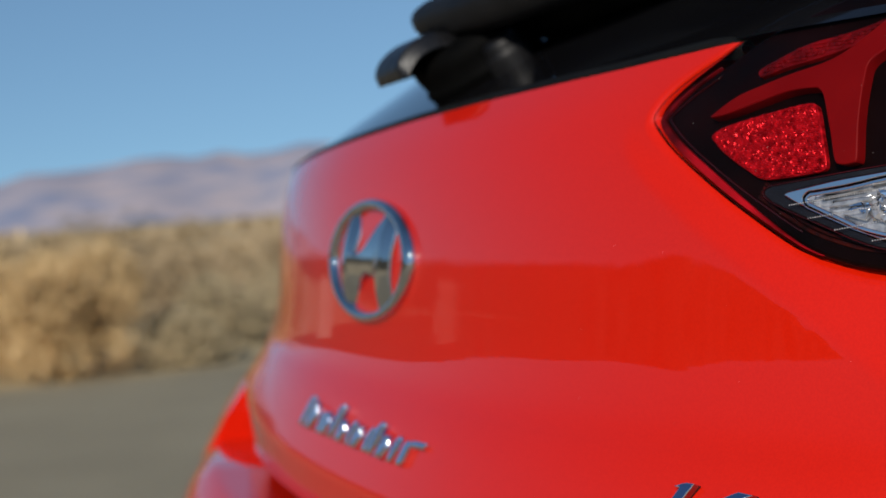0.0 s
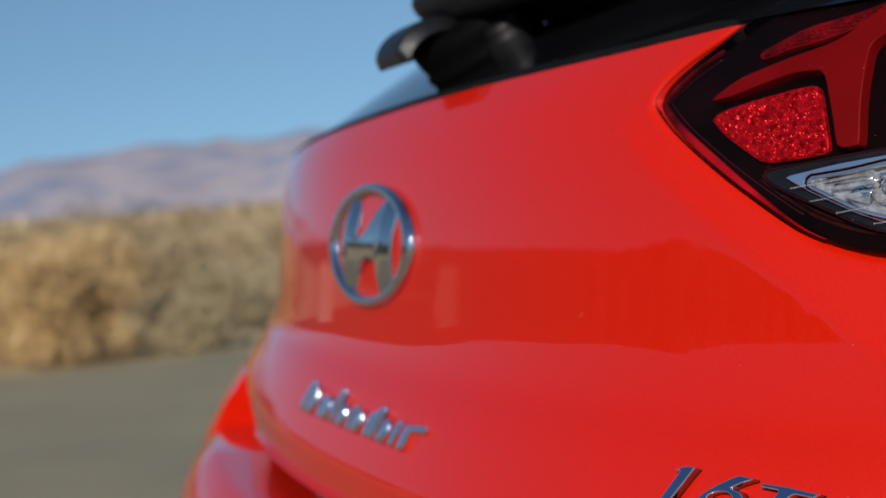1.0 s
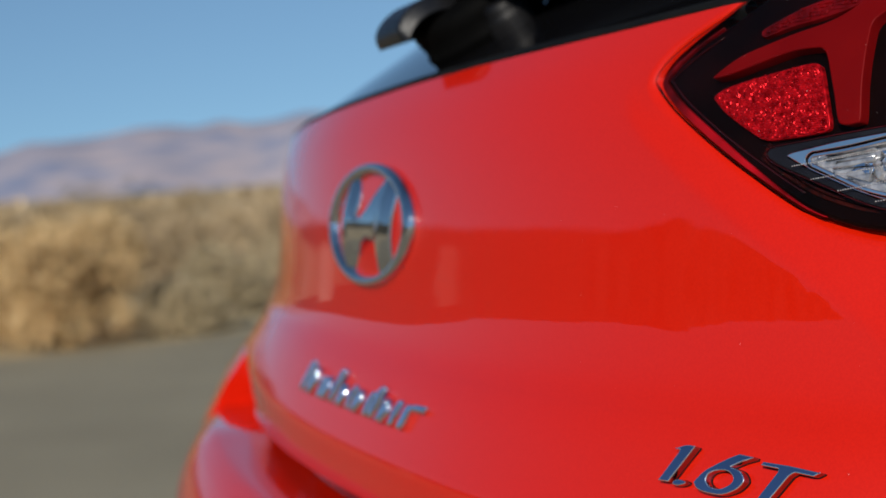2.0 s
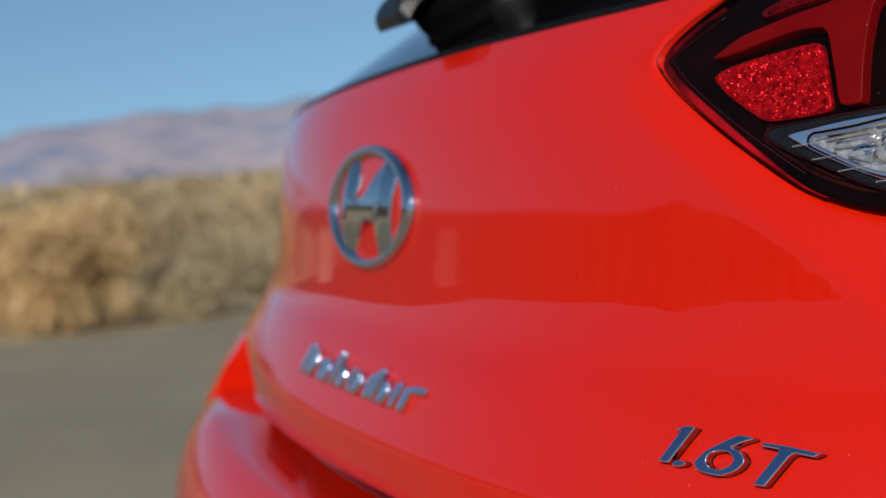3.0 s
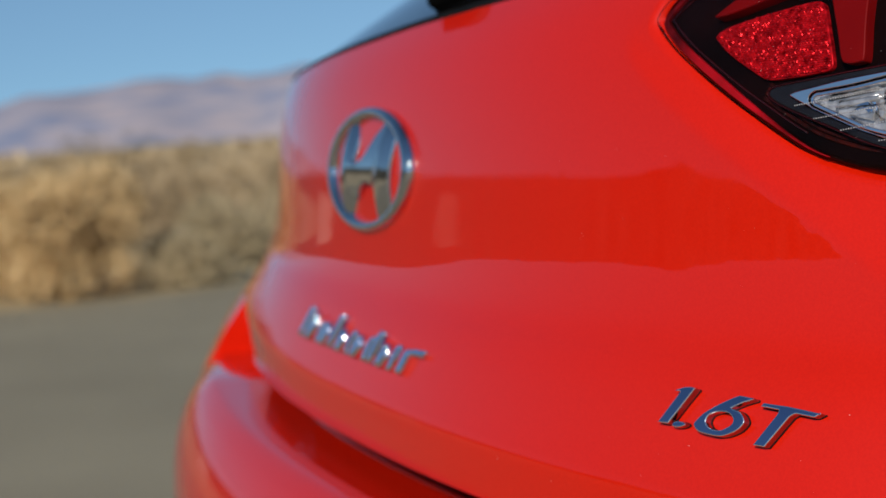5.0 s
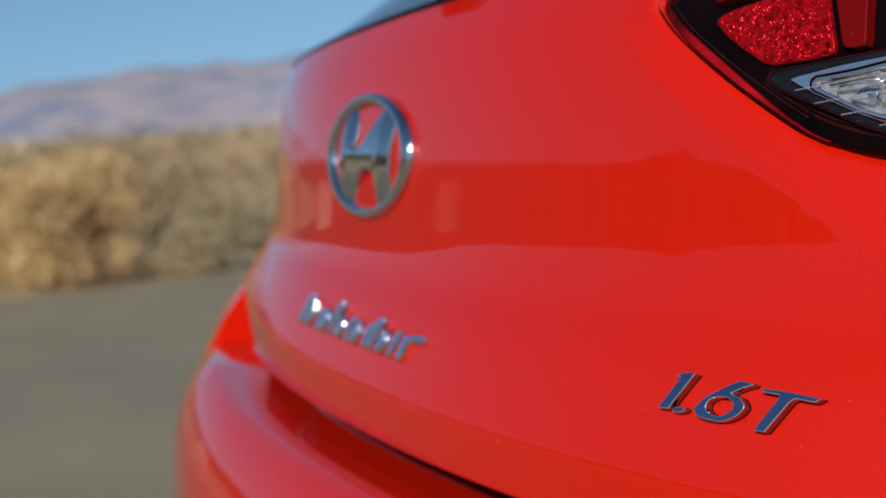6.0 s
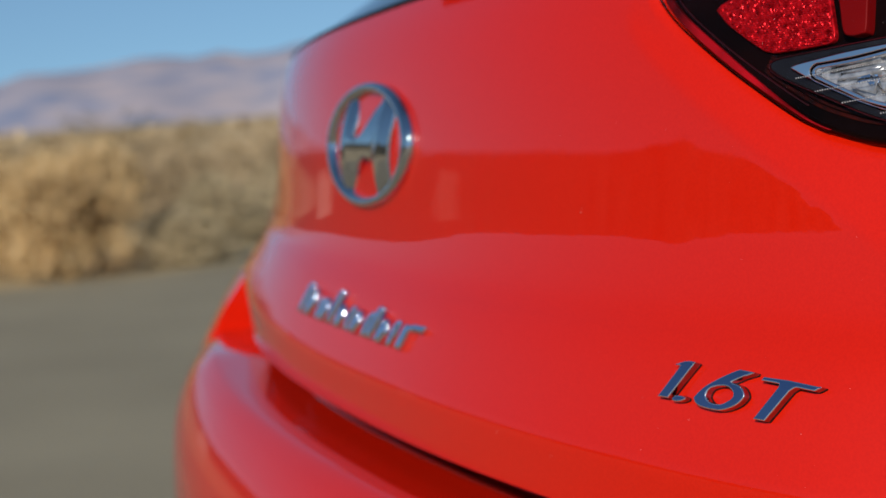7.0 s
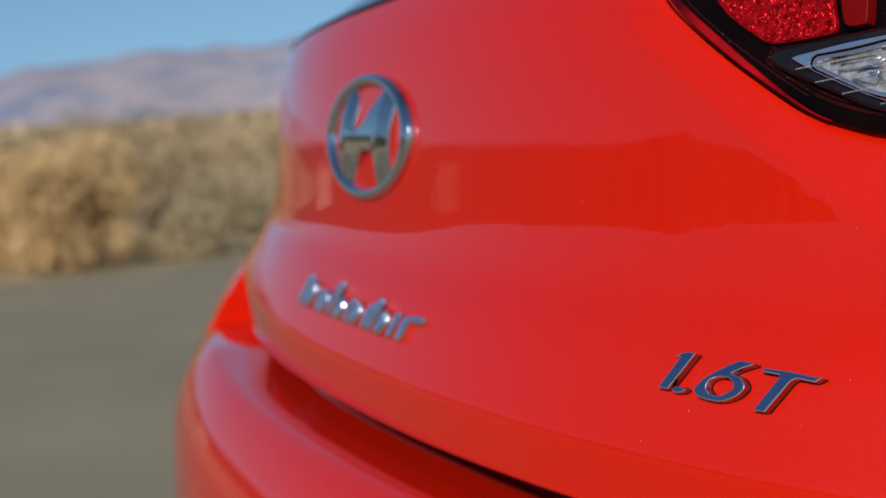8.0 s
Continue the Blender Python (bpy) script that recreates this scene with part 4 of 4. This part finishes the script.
def build_engine_badge():
    badge = rel(empty("engine_badge", (0, 0, 0)))
    tagged(badge, "chrome badge reading 1.6T")
    one = [(-27.4, 2.2), (-22.0, 2.3), (-13.6, 15.5), (-16.3, 15.7), (-19.2, 15.3), (-23.1, 13.9), (-22.4, 13.6), (-20.3, 13.6)]
    dot = [(-20.2, 2.2), (-19.2, 3.4), (-16.5, 3.9), (-13.7, 3.4), (-14.0, 2.6), (-16.5, 1.7), (-19.1, 1.6)]
    bowl = [(5.6, 10.7), (10.3, 9.9), (13.0, 7.6), (12.7, 5.7), (10.2, 3.3), (5.1, 1.2), (-0.1, 0.9), (-6.3, 1.5), (-9.2, 3.4), (-8.5, 5.2), (-5.6, 8.2), (-0.6, 11.2), (4.3, 13.7), (7.9, 15.2)]
    tip = [(14.4, 14.9), (14.4, 14.4), (10.1, 12.9)]
    hole = [(-4.0, 5.5), (-3.1, 7.6), (0.3, 8.9), (4.7, 9.2), (7.5, 8.0), (8.3, 6.5), (7.1, 4.9), (3.4, 3.1), (-0.9, 3.2), (-2.9, 4.1)]
    tee = [(19.0, 13.9), (29.7, 13.8), (36.2, 13.4), (43.0, 12.9), (40.6, 11.4), (33.5, 11.8), (32.5, 11.5), (31.1, 10.5), (24.2, -0.1), (19.3, 0.0), (26.3, 11.4), (26.2, 12.3), (18.4, 12.6)]

    def place(loop):
        return [np.array((0.3490 + p[0] / 1000, 0.8637 + p[1] / 1000)) for p in loop]

    six = spline(bowl, 4, closed=False) + tip
    for name, loops, high in (("digit", [rounded(one, 0.25, 2)], 0.0038), ("dot", [spline(dot, 3)], 0.0034), ("digit", [six, spline(hole, 4)], 0.0038), ("letter", [rounded(tee, 0.3, 2)], 0.0038)):
        loops = [place(q) for q in loops]
        # pale rim strips paint the bright edge highlights
        face = skin_plate(name, loops, tail, high, high - 0.0004, DARK_CHROME, badge, 0.00042, step=0.02, edge=HIGHLIGHT_CHROME, edge_flat=True)
        # a black plate a hair's breadth wider paints the shadow line and dark reflections round its foot
        rim = [inset(ccw(loops[0]), -0.00016)] + [inset(ccw(q)[::-1], -0.00016) for q in loops[1:]]
        skin_plate("shadow_line_foot", rim, tail, 0.0007, 0.0013, RUBBER, face, 0.00005, "thin black foot drawn as the badge's shadow line", step=0.02)


build_emblem()
build_name_bars()
build_engine_badge()
rel(dust("paint_dust", 60, (0.22, 0.45), (0.835, 0.97), lambda x, z: outside((x, z), LAMP_LOOP) > 0.02, 0.0001, 32))


# ---- bumper and body ----
def corner(x):
    return plan(x) + 2.5 * max(0, abs(x) - 0.6) ** 2


def build_bumper():
    profile = [(0.160, 0.866), (0.030, 0.864), (0.012, 0.858), (0.012, 0.800), (0.010, 0.7900), (0.002, 0.7925), (-0.009, 0.7980), (-0.016, 0.8012), (-0.022, 0.80270), (-0.030, 0.80314), (-0.040, 0.80369), (-0.050, 0.80423), (-0.058, 0.80467), (-0.0640, 0.8045), (-0.0685, 0.8032), (-0.0735, 0.8000), (-0.0795, 0.7945), (-0.0880, 0.7825), (-0.0955, 0.7660), (-0.1000, 0.7470),
               (-0.1022, 0.724), (-0.1030, 0.70), (-0.1020, 0.66), (-0.096, 0.60), (-0.086, 0.53), (-0.06, 0.44), (-0.02, 0.34), (0.04, 0.24)]
    profile = [tuple(p) for p in spline(profile, 5, closed=False)]
    rows = []
    for d, z in profile:
        rows.append([(x, corner(x) + d, z + (0.055 * min(0.0, max(x, -0.45) - 0.05) ** 2 - 0.020 * smooth(0.25, 0.52, abs(x))) * smooth(0.6, 0.78, z)) for x in np.linspace(-0.86, 0.86, 259)])
    v, f = grid_mesh(rows)
    f = [t[::-1] for t in f]
    rel(from_lists("rear_bumper", v, f, PAINT, None, "orange-red rear bumper with a stepped top"))


def build_quarters():
    heights = (0.74, 0.7823, 0.7957, 0.8235, 0.8446, 0.870, 0.90, 0.94)
    for side in (-1, 1):
        rows = []
        for i in range(51):
            z = 0.74 + 0.20 * i / 50
            c = np.interp(z, heights, (-0.016, -0.0107, -0.003, 0.0138, 0.031, 0.058, 0.090, 0.105))
            row = []
            for k in range(53):
                x = 0.456 + 0.424 * (k / 52) ** 1.5
                row.append((side * x, c + 0.20 * (x - 0.48) + 1.0 * (x - 0.48) ** 2 + 2.5 * max(0, x - 0.6) ** 2, z))
            rows.append(row)
        v, f = grid_mesh(rows)
        # the flange that turns in along the tailgate's gap
        v2, f2 = grid_mesh([[(row[0][0] - side * 0.004, row[0][1] + 0.11, row[0][2]), row[0]] for row in rows])
        f = f + [tuple(q + len(v) for q in t) for t in f2]
        v = v + v2
        if side < 0:
            f = [t[::-1] for t in f]
        rel(from_lists("quarter_panel", v, f, PAINT, None, "orange-red rear quarter panel"))


def build_shell():
    keys_y = (0.16, 0.30, 0.45, 0.62, 0.9, 1.4, 2.0, 2.5, 2.9, 3.25, 3.7, 4.05, 4.16)
    roof = (0.98, 1.13, 1.23, 1.33, 1.39, 1.40, 1.38, 1.28, 1.10, 0.98, 0.90, 0.76, 0.60)
    wide = (0.72, 0.82, 0.86, 0.88, 0.90, 0.90, 0.90, 0.90, 0.89, 0.88, 0.85, 0.76, 0.60)
    belt = (0.90, 0.94, 0.95, 0.95, 0.95, 0.94, 0.93, 0.92, 0.90, 0.88, 0.80, 0.68, 0.52)
    rows = []
    for i in range(70):
        y = 0.16 + 4.0 * i / 69
        r, w, b = (np.interp(y, keys_y, q) for q in (roof, wide, belt))
        top = w * (0.72 if r - b > 0.2 else 0.9)
        half = [(w * 0.9, 0.20), (w, 0.38), (w, 0.6), (w * 0.995, b * 0.9), (w * 0.97, b), ((w + top) / 2, (b + r) / 2 + 0.02), (top * 0.96, r - 0.035), (top * 0.6, r - 0.004), (0.0, r)]
        half = [tuple(p) for p in spline(half, 3, closed=False)]
        rows.append([(x, y, z) for x, z in half] + [(-x, y, z) for x, z in half[-2::-1]])
    v, f = grid_mesh(rows)
    n = len(rows[0])
    f.append(tuple(range(n)))
    f.append(tuple(len(v) - 1 - k for k in range(n)))
    rel(from_lists("body_shell", v, f, PAINT, None, "orange-red body shell"))


def build_wheels():
    def wheel():
        hub = rel(empty("wheel", (0, 0, 0)))
        rows = []
        for r, x in ((0.21, 0.09), (0.225, 0.11), (0.29, 0.112), (0.315, 0.10), (0.325, 0.06), (0.325, -0.06), (0.315, -0.10), (0.29, -0.112), (0.225, -0.11), (0.21, -0.09)):
            rows.append([(x, r * math.cos(2 * math.pi * k / 48), r * math.sin(2 * math.pi * k / 48)) for k in range(49)])
        v, f = grid_mesh(rows)
        from_lists("tyre", v, f, TYRE, hub)
        bm = bmesh.new()
        bmesh.ops.create_cone(bm, cap_ends=True, segments=40, radius1=0.22, radius2=0.20, depth=0.15, matrix=Matrix.Rotation(radians(90), 4, "Y"))
        part("rim", bm, DARK_CHROME, hub)
        return hub
    for x, y in ((0.80, 0.85), (-0.80, 0.85), (0.80, 3.45), (-0.80, 3.45)):
        h = wheel()
        h.location = (x, y, 0.335)


build_bumper()
build_quarters()
build_shell()
build_wheels()
